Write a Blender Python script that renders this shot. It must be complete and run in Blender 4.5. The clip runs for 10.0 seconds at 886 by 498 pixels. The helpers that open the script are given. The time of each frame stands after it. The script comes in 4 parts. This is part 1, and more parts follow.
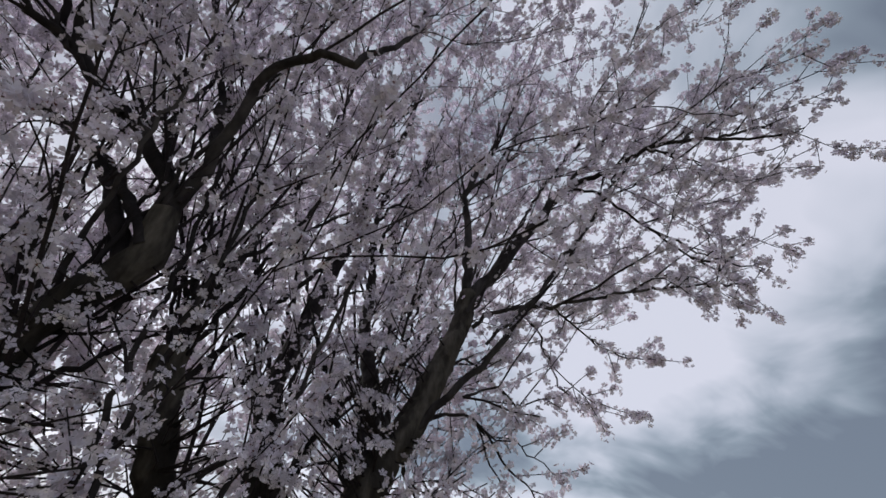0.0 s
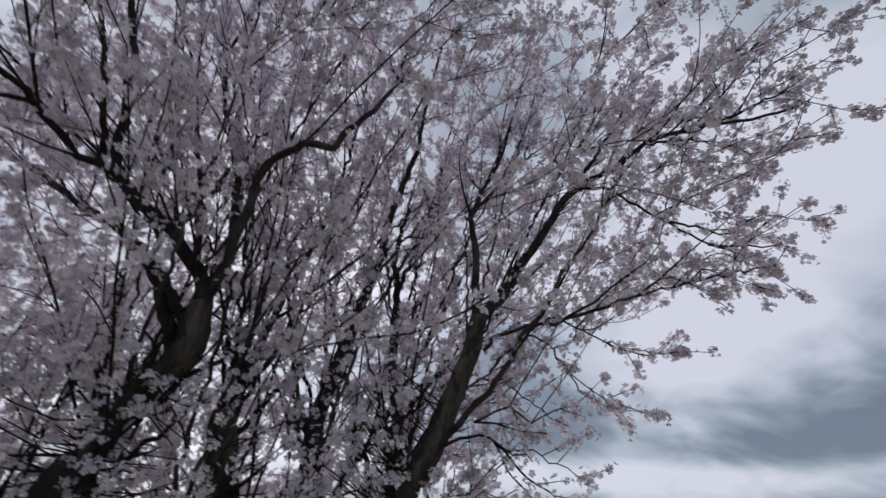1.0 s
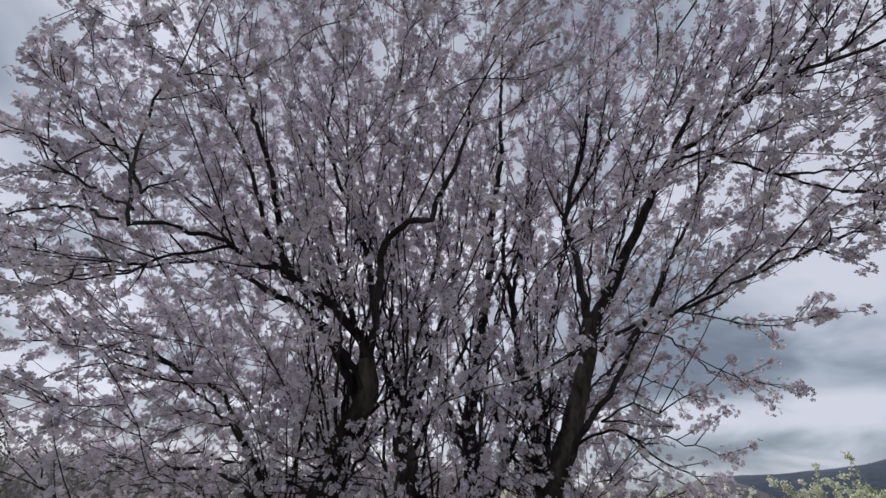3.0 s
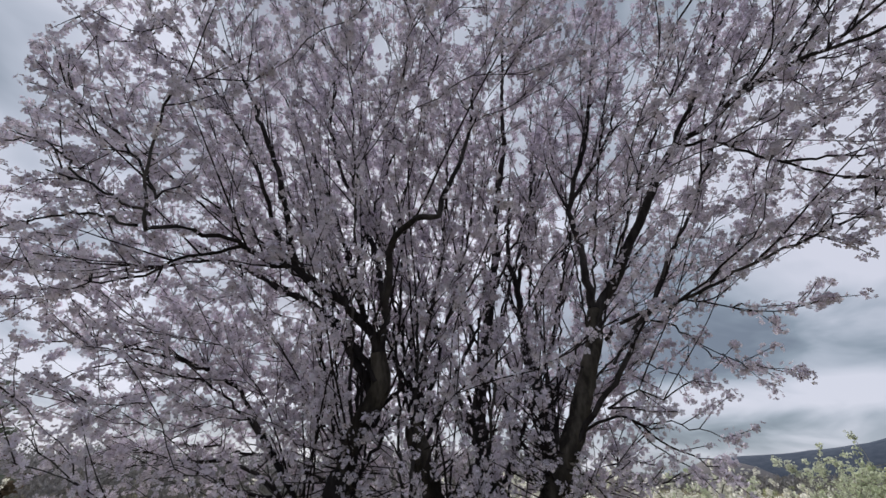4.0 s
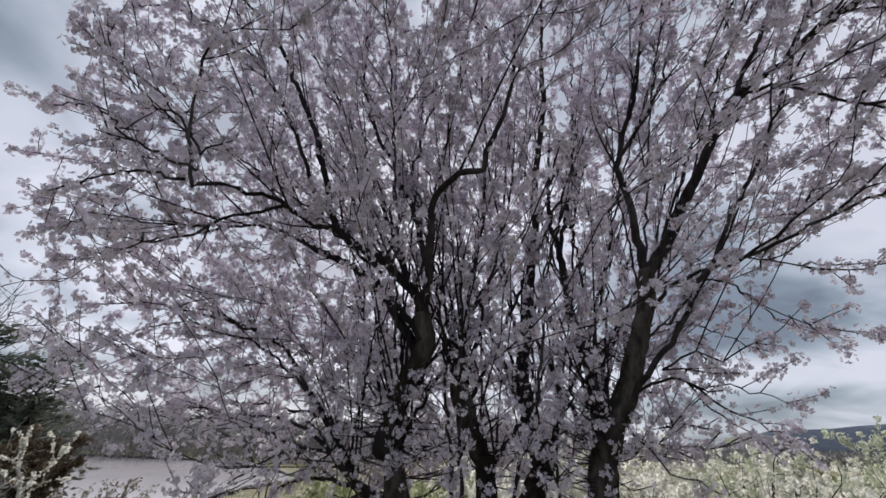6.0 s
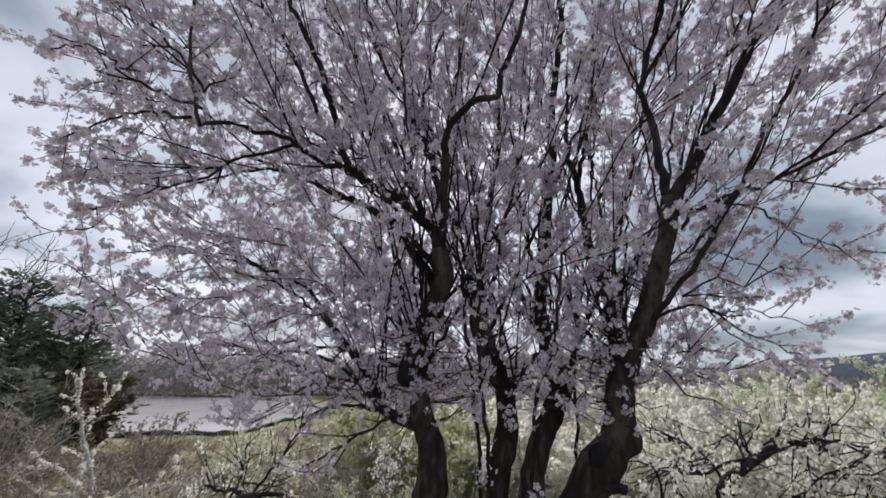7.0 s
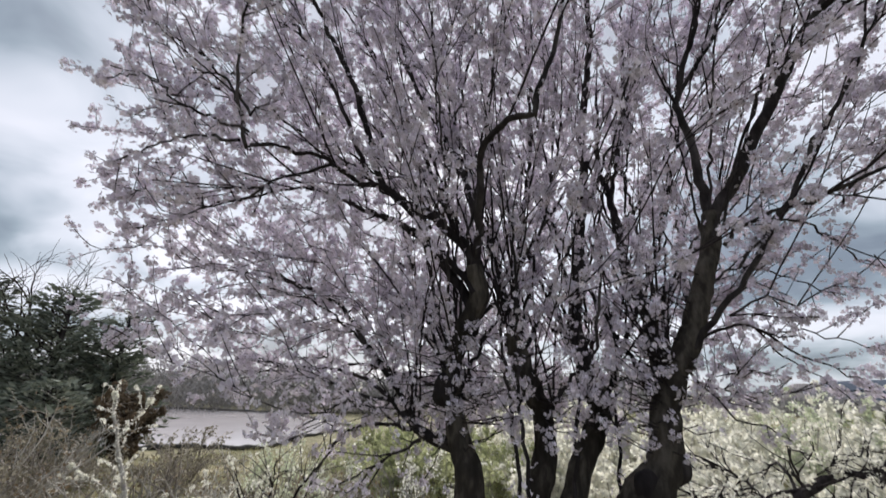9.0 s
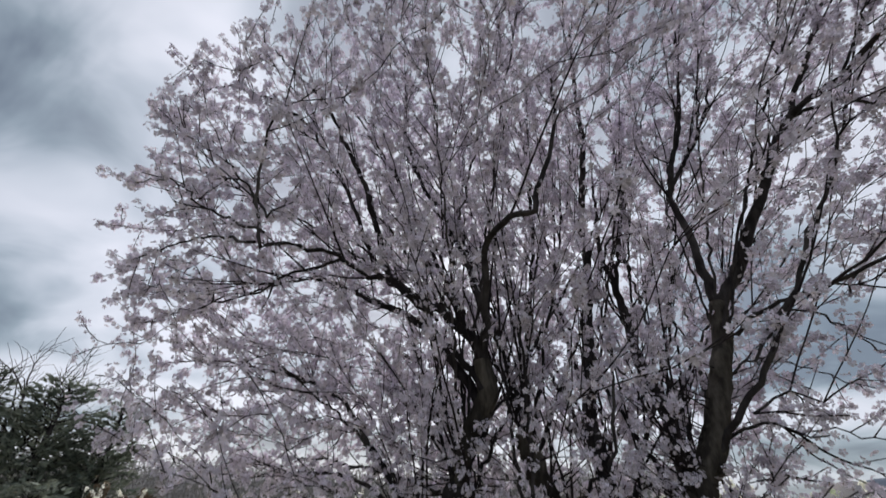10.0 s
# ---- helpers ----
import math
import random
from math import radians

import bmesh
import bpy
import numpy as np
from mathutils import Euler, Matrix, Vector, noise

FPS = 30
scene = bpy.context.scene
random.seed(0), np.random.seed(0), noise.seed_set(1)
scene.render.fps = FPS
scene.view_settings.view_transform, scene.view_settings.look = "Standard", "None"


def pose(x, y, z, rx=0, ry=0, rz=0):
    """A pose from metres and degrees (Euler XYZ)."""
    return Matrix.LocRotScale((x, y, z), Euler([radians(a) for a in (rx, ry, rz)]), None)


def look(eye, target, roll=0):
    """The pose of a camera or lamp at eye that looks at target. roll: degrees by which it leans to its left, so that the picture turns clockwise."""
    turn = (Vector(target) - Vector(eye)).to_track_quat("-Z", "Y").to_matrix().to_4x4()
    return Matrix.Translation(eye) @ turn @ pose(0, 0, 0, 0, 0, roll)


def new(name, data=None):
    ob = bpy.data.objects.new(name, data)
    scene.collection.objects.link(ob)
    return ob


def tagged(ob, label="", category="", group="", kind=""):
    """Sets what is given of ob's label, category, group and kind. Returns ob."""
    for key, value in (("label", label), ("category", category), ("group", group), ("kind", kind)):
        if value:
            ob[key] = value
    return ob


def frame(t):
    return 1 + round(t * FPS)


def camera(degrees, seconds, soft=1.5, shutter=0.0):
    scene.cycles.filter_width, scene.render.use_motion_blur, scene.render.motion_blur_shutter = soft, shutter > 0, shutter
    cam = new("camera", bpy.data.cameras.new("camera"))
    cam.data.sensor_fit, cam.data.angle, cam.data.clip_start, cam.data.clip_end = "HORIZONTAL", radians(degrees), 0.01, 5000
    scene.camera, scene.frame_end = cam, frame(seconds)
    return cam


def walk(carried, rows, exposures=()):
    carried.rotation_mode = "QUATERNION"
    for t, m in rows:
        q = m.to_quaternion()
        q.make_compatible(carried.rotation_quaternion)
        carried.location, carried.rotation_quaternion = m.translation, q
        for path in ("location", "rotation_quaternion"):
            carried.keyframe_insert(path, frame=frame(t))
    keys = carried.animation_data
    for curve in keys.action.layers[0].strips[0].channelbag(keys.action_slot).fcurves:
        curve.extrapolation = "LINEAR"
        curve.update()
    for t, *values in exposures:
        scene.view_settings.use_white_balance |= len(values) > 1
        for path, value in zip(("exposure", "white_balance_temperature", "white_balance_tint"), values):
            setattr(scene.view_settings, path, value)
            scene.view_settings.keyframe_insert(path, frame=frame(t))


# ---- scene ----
cam = camera(95.3, 10.0, 1.5, 0.4)
PATH = [
    (0, (0.218, -1.08, 1.329), (0.71, 0.379, 2.605), 8.1),
    (0.5, (0.256, -1.225, 1.36), (0.74, 0.3, 2.559), 6.3),
    (1, (0.338, -1.396, 1.436), (0.612, 0.188, 2.626), 5.4),
    (1.5, (0.342, -1.552, 1.511), (0.466, 0.093, 2.642), 4.8),
    (2, (0.358, -1.655, 1.531), (0.285, 0.023, 2.617), 5.2),
    (2.5, (0.366, -1.74, 1.554), (0.141, -0.054, 2.605), 4.3),
    (4, (0.346, -1.85, 1.564), (0.071, -0.124, 2.536), 1.5),
    (4.5, (0.334, -1.852, 1.558), (0.022, -0.138, 2.539), 1.5),
    (5, (0.307, -1.842, 1.569), (-0.038, -0.118, 2.524), 1.9),
    (5.2, (0.294, -1.829, 1.567), (-0.065, -0.103, 2.512), 2.0),
    (6.3, (0.252, -1.761, 1.51), (-0.188, 0.024, 2.298), 2.8),
    (6.5, (0.248, -1.757, 1.504), (-0.206, 0.046, 2.243), 2.5),
    (7, (0.248, -1.744, 1.494), (-0.256, 0.1, 2.083), 1.5),
    (7.5, (0.228, -1.725, 1.468), (-0.325, 0.148, 1.903), 0.5),
    (8, (0.221, -1.721, 1.462), (-0.358, 0.153, 1.851), 0.7),
    (8.5, (0.211, -1.728, 1.472), (-0.377, 0.121, 1.955), 1.7),
    (9, (0.184, -1.759, 1.501), (-0.414, 0.032, 2.16), 2.4),
    (9.5, (0.179, -1.787, 1.531), (-0.421, -0.076, 2.374), 2.5),
    (10, (0.194, -1.798, 1.538), (-0.391, -0.183, 2.562), 2.4),
]

# the picture brightens and warms a little once the meadow comes into view
EXPOSURES = [(0.0, 0.10, 6480, 15), (2.0, -0.06, 6440, 15), (4.5, 0.04, 6460, 15), (6.8, 0.16, 6500, 14), (7.5, 0.36, 6600, 13), (8.5, 0.46, 6670, 13), (9.2, 0.38, 6610, 13), (10.0, 0.18, 6520, 12)]

walk(cam, [(t, look(eye, target, roll)) for t, eye, target, roll in PATH], EXPOSURES)

# ---------------------------------------------------------------- world, sun
SUN_AZ, SUN_EL = radians(-22), radians(35)      # behind the tree, veiled by cloud


def build_world():
    w = bpy.data.worlds.new("overcast_sky")
    scene.world = w
    w.use_nodes = True
    n, l = w.node_tree.nodes, w.node_tree.links
    n.clear()
    out, bg = n.new("ShaderNodeOutputWorld"), n.new("ShaderNodeBackground")
    sky = n.new("ShaderNodeTexSky")
    sky.sky_type, sky.sun_disc = "NISHITA", False
    sky.sun_elevation, sky.sun_rotation = SUN_EL, SUN_AZ
    skyk = n.new("ShaderNodeVectorMath")
    skyk.operation = "SCALE"
    skyk.inputs["Scale"].default_value = 0.10
    l.new(sky.outputs[0], skyk.inputs[0])
    # a layer of cloud seen in perspective: the direction laid onto a flat ceiling
    co, sep = n.new("ShaderNodeTexCoord"), n.new("ShaderNodeSeparateXYZ")
    l.new(co.outputs["Generated"], sep.inputs[0])
    up = n.new("ShaderNodeMath")
    up.operation, up.inputs[1].default_value = "MAXIMUM", 0.0
    l.new(sep.outputs[2], up.inputs[0])
    add = n.new("ShaderNodeMath")
    add.operation, add.inputs[1].default_value = "ADD", 0.42
    l.new(up.outputs[0], add.inputs[0])
    flat = n.new("ShaderNodeCombineXYZ")
    for i in (0, 1):
        d = n.new("ShaderNodeMath")
        d.operation = "DIVIDE"
        l.new(sep.outputs[i], d.inputs[0])
        l.new(add.outputs[0], d.inputs[1])
        l.new(d.outputs[0], flat.inputs[i])
    flat.inputs[2].default_value = 1.3

    def fbm(scale, detail, rough, dist, off):
        m = n.new("ShaderNodeMapping")
        m.inputs["Location"].default_value = off
        m.inputs["Rotation"].default_value = (0, 0, radians(18))
        m.inputs["Scale"].default_value = (0.8, 1.0, 1.0)
        l.new(flat.outputs[0], m.inputs[0])
        t = n.new("ShaderNodeTexNoise")
        t.inputs["Scale"].default_value, t.inputs["Detail"].default_value = scale, detail
        t.inputs["Roughness"].default_value, t.inputs["Distortion"].default_value = rough, dist
        l.new(m.outputs[0], t.inputs["Vector"])
        return t.outputs[0]

    big, small = fbm(1.6, 4, 0.5, 0.4, CLOUD_AT), fbm(4.2, 4, 0.5, 0.6, (3.1, 7.7, 0))

    def maths(op, a, b, c=None):
        m = n.new("ShaderNodeMath")
        m.operation = op
        for k, v in enumerate((a, b, c)):
            if isinstance(v, (int, float)):
                m.inputs[k].default_value = v
            elif v is not None:
                l.new(v, m.inputs[k])
        return m.outputs[0]

    # layers of cloud: their height in the sky, wavering
    wave = maths("MULTIPLY_ADD", maths("SUBTRACT", big, 0.5), 0.55, 1.0)
    high = maths("MULTIPLY", up.outputs[0], wave)
    band = n.new("ShaderNodeValToRGB")
    band.color_ramp.interpolation = "EASE"
    e = band.color_ramp.elements
    e[0].position, e[0].color = 0.0, (0.60, 0.60, 0.60, 1)
    e[1].position, e[1].color = 1.0, (1.0, 1.0, 1.0, 1)
    for pos, v in ((0.035, 0.66), (0.085, 0.36), (0.145, 0.92), (0.195, 0.24), (0.26, 0.40), (0.34, 0.55), (0.43, 0.68), (0.53, 0.54), (0.62, 0.42), (0.74, 0.40), (0.88, 0.6)):
        e.new(pos).color = (v, v, v, 1)
    l.new(high, band.inputs[0])
    puffs = maths("MULTIPLY_ADD", small, 0.85, maths("MULTIPLY", big, 1.4))
    ramp = n.new("ShaderNodeValToRGB")
    e = ramp.color_ramp.elements
    e[0].position, e[0].color = 0.12, (0.165, 0.205, 0.255, 1)
    e[1].position, e[1].color = 0.92, (0.655, 0.690, 0.770, 1)
    for pos, col in ((0.32, (0.255, 0.315, 0.370, 1)), (0.50, (0.390, 0.450, 0.518, 1)), (0.70, (0.540, 0.590, 0.665, 1))):
        e.new(pos).color = col
    # cloud is brightest round the veiled sun
    tow, dot = n.new("ShaderNodeVectorMath"), n.new("ShaderNodeMapRange")
    tow.operation = "DOT_PRODUCT"
    tow.inputs[1].default_value = (math.sin(SUN_AZ) * math.cos(SUN_EL), math.cos(SUN_AZ) * math.cos(SUN_EL), math.sin(SUN_EL))
    l.new(co.outputs["Generated"], tow.inputs[0])
    dot.interpolation_type = "SMOOTHSTEP"
    dot.inputs["From Min"].default_value, dot.inputs["From Max"].default_value = 0.68, 1.0
    dot.inputs["To Min"].default_value, dot.inputs["To Max"].default_value = 0.0, 1.0
    l.new(tow.outputs["Value"], dot.inputs[0])
    veil = n.new("ShaderNodeMix")
    veil.data_type, veil.blend_type = "RGBA", "ADD"
    veil.inputs[7].default_value = (0.265, 0.255, 0.275, 1)
    l.new(dot.outputs[0], veil.inputs[0])
    l.new(ramp.outputs[0], veil.inputs[6])
    # where the layer is thin it gleams, where it is thick it is grey: azimuth, elevation, cosine of the reach, amount
    uneven = 0.53
    for az, el, reach, more in CLOUDS:
        near, swell = n.new("ShaderNodeVectorMath"), n.new("ShaderNodeMapRange")
        near.operation = "DOT_PRODUCT"
        near.inputs[1].default_value = (math.sin(radians(az)) * math.cos(radians(el)), math.cos(radians(az)) * math.cos(radians(el)), math.sin(radians(el)))
        l.new(co.outputs["Generated"], near.inputs[0])
        swell.interpolation_type = "SMOOTHSTEP"
        swell.inputs["From Min"].default_value, swell.inputs["From Max"].default_value = reach, 1.0
        swell.inputs["To Min"].default_value, swell.inputs["To Max"].default_value = 0.0, more
        l.new(near.outputs["Value"], swell.inputs[0])
        uneven = maths("ADD", swell.outputs[0], uneven)
    amount = maths("MULTIPLY_ADD", maths("SUBTRACT", puffs, 1.125), 1.55, maths("MULTIPLY_ADD", maths("SUBTRACT", band.outputs[0], 0.55), 1.0, uneven))
    l.new(amount, ramp.inputs[0])
    # a little of the clear sky's blue comes through
    both = n.new("ShaderNodeMix")
    both.data_type = "RGBA"
    both.inputs[0].default_value = 0.90
    l.new(skyk.outputs[0], both.inputs[6])
    l.new(veil.outputs[2], both.inputs[7])
    l.new(both.outputs[2], bg.inputs[0])
    bg.inputs[1].default_value = SKY_STRENGTH
    l.new(bg.outputs[0], out.inputs[0])


SKY_STRENGTH = 1.0
CLOUD_AT = (1.7, 0.6, 0)
CLOUDS = [(73, 37, 0.96, 0.56), (68, 20, 0.91, -0.34), (45, 38, 0.91, 0.50), (86, 50, 0.94, -0.22), (-62, 43, 0.95, 0.26), (-54, 8, 0.965, 0.30), (-68, 23, 0.985, 0.16), (-72, 31, 0.965, -0.20)]
build_world()
sun = new("sun", bpy.data.lights.new("sun", "SUN"))
sun.data.energy, sun.data.angle, sun.data.color = 3.8, radians(20), (1.0, 0.975, 0.94)
sun.matrix_world = look((math.sin(SUN_AZ) * math.cos(SUN_EL) * 50, math.cos(SUN_AZ) * math.cos(SUN_EL) * 50, math.sin(SUN_EL) * 50), (0, 0, 0))


# ---------------------------------------------------------------- materials
def material(name, colours, scale, rough=0.8, bump=0.0, bump_scale=None, island=0.0, translucent=0.0, stretch=(1, 1, 1),
             fine=None, gloss=0.3):
    """Two or three colours mixed by noise at two scales, with relief; island varies single pieces."""
    m = bpy.data.materials.new(name)
    m.use_nodes = True
    n, l = m.node_tree.nodes, m.node_tree.links
    b = n["Principled BSDF"]
    b.inputs["Roughness"].default_value = rough
    b.inputs["Specular IOR Level"].default_value = gloss
    co, mp = n.new("ShaderNodeTexCoord"), n.new("ShaderNodeMapping")
    mp.inputs["Scale"].default_value = stretch
    l.new(co.outputs["Object"], mp.inputs[0])
    t = n.new("ShaderNodeTexNoise")
    t.inputs["Scale"].default_value, t.inputs["Detail"].default_value, t.inputs["Roughness"].default_value = scale, 5, 0.6
    l.new(mp.outputs[0], t.inputs["Vector"])
    t2 = n.new("ShaderNodeTexNoise")
    t2.inputs["Scale"].default_value, t2.inputs["Detail"].default_value = fine or scale * 7, 4
    l.new(mp.outputs[0], t2.inputs["Vector"])
    mix = n.new("ShaderNodeMath")
    mix.operation, mix.inputs[1].default_value = "MULTIPLY_ADD", 0.5
    l.new(t2.outputs[0], mix.inputs[0])
    l.new(t.outputs[0], mix.inputs[2])
    ramp = n.new("ShaderNodeValToRGB")
    e = ramp.color_ramp.elements
    e[0].position, e[0].color = 0.52, (*colours[0], 1)
    e[1].position, e[1].color = 0.98, (*colours[-1], 1)
    if len(colours) == 3:
        e.new(0.74).color = (*colours[1], 1)
    l.new(mix.outputs[0], ramp.inputs[0])
    colour = ramp.outputs[0]
    if island:
        g, h = n.new("ShaderNodeNewGeometry"), n.new("ShaderNodeHueSaturation")
        r = n.new("ShaderNodeMapRange")
        r.inputs["To Min"].default_value, r.inputs["To Max"].default_value = 1 - island, 1 + island * 0.6
        l.new(g.outputs["Random Per Island"], r.inputs[0])
        l.new(r.outputs[0], h.inputs["Value"])
        l.new(colour, h.inputs["Color"])
        colour = h.outputs[0]
    l.new(colour, b.inputs["Base Color"])
    if bump:
        t3, bm = n.new("ShaderNodeTexNoise"), n.new("ShaderNodeBump")
        t3.inputs["Scale"].default_value, t3.inputs["Detail"].default_value = bump_scale or scale * 4, 6
        l.new(mp.outputs[0], t3.inputs["Vector"])
        bm.inputs["Strength"].default_value, bm.inputs["Distance"].default_value = bump, 0.02
        l.new(t3.outputs[0], bm.inputs["Height"])
        l.new(bm.outputs[0], b.inputs["Normal"])
    if translucent:
        tr, mx, o = n.new("ShaderNodeBsdfTranslucent"), n.new("ShaderNodeMixShader"), n["Material Output"]
        l.new(colour, tr.inputs[0])
        mx.inputs[0].default_value = translucent
        l.new(b.outputs[0], mx.inputs[1])
        l.new(tr.outputs[0], mx.inputs[2])
        l.new(mx.outputs[0], o.inputs[0])
    return m


BARK = material("bark", [(0.010, 0.0082, 0.0095), (0.024, 0.020, 0.021), (0.080, 0.070, 0.070)], 4, 0.9, 0.9, 26, stretch=(1, 1, 0.35), gloss=0.15)
OLD_BARK = material("old_bark", [(0.010, 0.0085, 0.0078), (0.034, 0.029, 0.025), (0.128, 0.111, 0.095)], 5, 0.9, 1.0, 30, stretch=(1, 1, 0.35), gloss=0.15)
TWIG = material("twig_bark", [(0.011, 0.008, 0.010), (0.030, 0.022, 0.024)], 20, 0.8, gloss=0.2)
PETAL = material("petal", [(0.655, 0.598, 0.70), (0.775, 0.715, 0.812), (0.905, 0.855, 0.933)], 2.0, 0.65, island=0.36, translucent=0.28, gloss=0.15)
CALYX = material("calyx", [(0.10, 0.035, 0.040), (0.20, 0.08, 0.07)], 30, 0.7, island=0.2)
MINT = material("mint_leaf", [(0.42, 0.48, 0.30), (0.55, 0.60, 0.42), (0.68, 0.70, 0.56)], 0.9, 0.6, island=0.2, translucent=0.5)
CREAM = material("cream_blossom", [(0.72, 0.71, 0.60), (0.82, 0.81, 0.72), (0.89, 0.885, 0.82)], 0.9, 0.7, island=0.16, translucent=0.55, gloss=0.15)
SPRING = material("spring_leaf", [(0.27, 0.31, 0.15), (0.39, 0.42, 0.23), (0.53, 0.54, 0.35)], 0.9, 0.6, island=0.25, translucent=0.5)
NEEDLE = material("needle", [(0.076, 0.095, 0.076), (0.145, 0.168, 0.132), (0.26, 0.275, 0.215)], 1.5, 0.7, island=0.4, translucent=0.25)
PALE_TWIG = material("pale_twig", [(0.24, 0.225, 0.20), (0.47, 0.445, 0.395)], 9, 0.9)
MEADOW = material("meadow", [(0.085, 0.083, 0.049), (0.175, 0.165, 0.095), (0.30, 0.26, 0.165)], 0.7, 0.95, 0.5, 9, fine=6, gloss=0.1)
GRASS = material("grass", [(0.17, 0.18, 0.080), (0.30, 0.285, 0.145), (0.46, 0.41, 0.26)], 0.8, 0.8, island=0.35, translucent=0.2)
# the blue-grey of distance haze is mixed into the hill's own colours
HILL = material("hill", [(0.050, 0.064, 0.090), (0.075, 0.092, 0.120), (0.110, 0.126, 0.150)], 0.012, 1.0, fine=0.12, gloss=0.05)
WOOD_FAR = material("far_wood", [(0.17, 0.166, 0.165), (0.285, 0.272, 0.262), (0.40, 0.376, 0.354)], 0.12, 1.0, island=0.35, gloss=0.05)


# pale base colour: bright sky reflection painted in, on top of the real gloss
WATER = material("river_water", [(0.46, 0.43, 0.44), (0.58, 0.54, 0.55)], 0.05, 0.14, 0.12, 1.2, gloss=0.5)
MUD = material("wet_mud", [(0.035, 0.032, 0.030), (0.075, 0.068, 0.060)], 0.8, 0.7, gloss=0.3)
RIDGE = material("far_ridge", [(0.13, 0.13, 0.135), (0.18, 0.178, 0.18), (0.23, 0.22, 0.22)], 0.02, 1.0, fine=0.2, gloss=0.05)
TAN_HILL = material("tan_hill", [(0.112, 0.115, 0.128), (0.148, 0.145, 0.152), (0.20, 0.182, 0.170)], 0.01, 1.0, fine=0.1, gloss=0.05)
BRACKEN = material("withered_leaf", [(0.14, 0.125, 0.095), (0.26, 0.235, 0.175), (0.42, 0.375, 0.285)], 1.0, 0.85, island=0.35, translucent=0.2, gloss=0.15)
RUSSET = material("russet_leaf", [(0.060, 0.044, 0.030), (0.115, 0.086, 0.058), (0.18, 0.135, 0.09)], 1.0, 0.85, island=0.35, translucent=0.2, gloss=0.15)
BRAMBLE = material("bramble_stem", [(0.16, 0.14, 0.122), (0.36, 0.32, 0.28)], 9, 0.85, gloss=0.2)
DRY = material("dry_leaf", [(0.13, 0.095, 0.06), (0.24, 0.175, 0.11), (0.36, 0.28, 0.18)], 1.0, 0.8, island=0.3, translucent=0.25)


# ---------------------------------------------------------------- mesh helpers
def mesh_of(name, verts, faces, mat, smooth=True):
    """A mesh from arrays: verts (n, 3); faces (m, 3 or 4)."""
    verts, faces = np.asarray(verts, np.float32), np.asarray(faces, np.int32)
    me = bpy.data.meshes.new(name)
    k = faces.shape[1]
    me.vertices.add(len(verts))
    me.vertices.foreach_set("co", verts.ravel())
    me.loops.add(faces.size)
    me.loops.foreach_set("vertex_index", faces.ravel())
    me.polygons.add(len(faces))
    me.polygons.foreach_set("loop_start", np.arange(0, faces.size, k, dtype=np.int32))
    me.polygons.foreach_set("use_smooth", np.full(len(faces), smooth))
    me.update(calc_edges=True)
    me.validate()
    me.materials.append(mat)
    return me


def part(name, me, parent, label="", kind=""):
    ob = new(name, me)
    ob.parent = parent
    return tagged(ob, label, kind=kind)


def empty(name, at, label, category, group="", kind=""):
    ob = new(name)
    ob.location = at
    ob.empty_display_size = 0.2
    return tagged(ob, label, category, group, kind)


def unit(v):
    v = np.asarray(v, float)
    return v / (np.linalg.norm(v, axis=-1, keepdims=True) + 1e-9)


def smooth_line(pts, step=0.06):
    """A Catmull-Rom line through control points, sampled about every step metres."""
    p = np.asarray(pts, float)
    if len(p) < 3:
        n = max(2, int(np.linalg.norm(p[1] - p[0]) / step) + 1)
        return p[0] + np.linspace(0, 1, n)[:, None] * (p[-1] - p[0])
    q = np.vstack([2 * p[0] - p[1], p, 2 * p[-1] - p[-2]])
    out = []
    for i in range(1, len(q) - 2):
        n = max(2, int(np.linalg.norm(q[i + 1] - q[i]) / step))
        t = (np.arange(n) / n)[:, None]
        out.append(0.5 * (2 * q[i] + (q[i + 1] - q[i - 1]) * t + (2 * q[i - 1] - 5 * q[i] + 4 * q[i + 1] - q[i + 2]) * t**2
                          + (3 * q[i] - q[i - 1] - 3 * q[i + 1] + q[i + 2]) * t**3))
    return np.vstack(out + [p[-1:]])


def tube(pts, radii, sides, rough=0.0, rng=None):
    """Verts and quads of a tapered tube along pts; rough: knobbly bark as a share of the radius."""
    p, r = np.asarray(pts, float), np.asarray(radii, float)
    tan = unit(np.gradient(p, axis=0))
    ref = np.array([0.31, 0.87, 0.38]) if abs(tan[0] @ [0.31, 0.87, 0.38]) < 0.9 else np.array([1.0, 0, 0])
    a = unit(ref - (tan @ ref)[:, None] * tan)
    b = np.cross(tan, a)
    ang = np.arange(sides) * 2 * math.pi / sides
    rad = np.repeat(r[:, None], sides, 1)
    if rough:
        ridge = rng.normal(0, 1, sides)
        rad = rad * (1 + rough * (0.6 * ridge[None] + rng.normal(0, 0.55, rad.shape)))
    v = p[:, None] + rad[..., None] * (np.cos(ang)[None, :, None] * a[:, None] + np.sin(ang)[None, :, None] * b[:, None])
    i = np.arange(len(p) - 1)[:, None] * sides
    j, k = np.arange(sides)[None], (np.arange(sides)[None] + 1) % sides
    f = np.stack([i + j, i + k, i + sides + k, i + sides + j], -1).reshape(-1, 4)
    return v.reshape(-1, 3), f


class Pile:
    """Collects pieces into one mesh."""
    def __init__(self):
        self.v, self.f, self.n = [], [], 0

    def add(self, v, f):
        self.v.append(v)
        self.f.append(f + self.n)
        self.n += len(v)

    def mesh(self, name, mat, smooth=True):
        return mesh_of(name, np.vstack(self.v), np.vstack(self.f), mat, smooth)


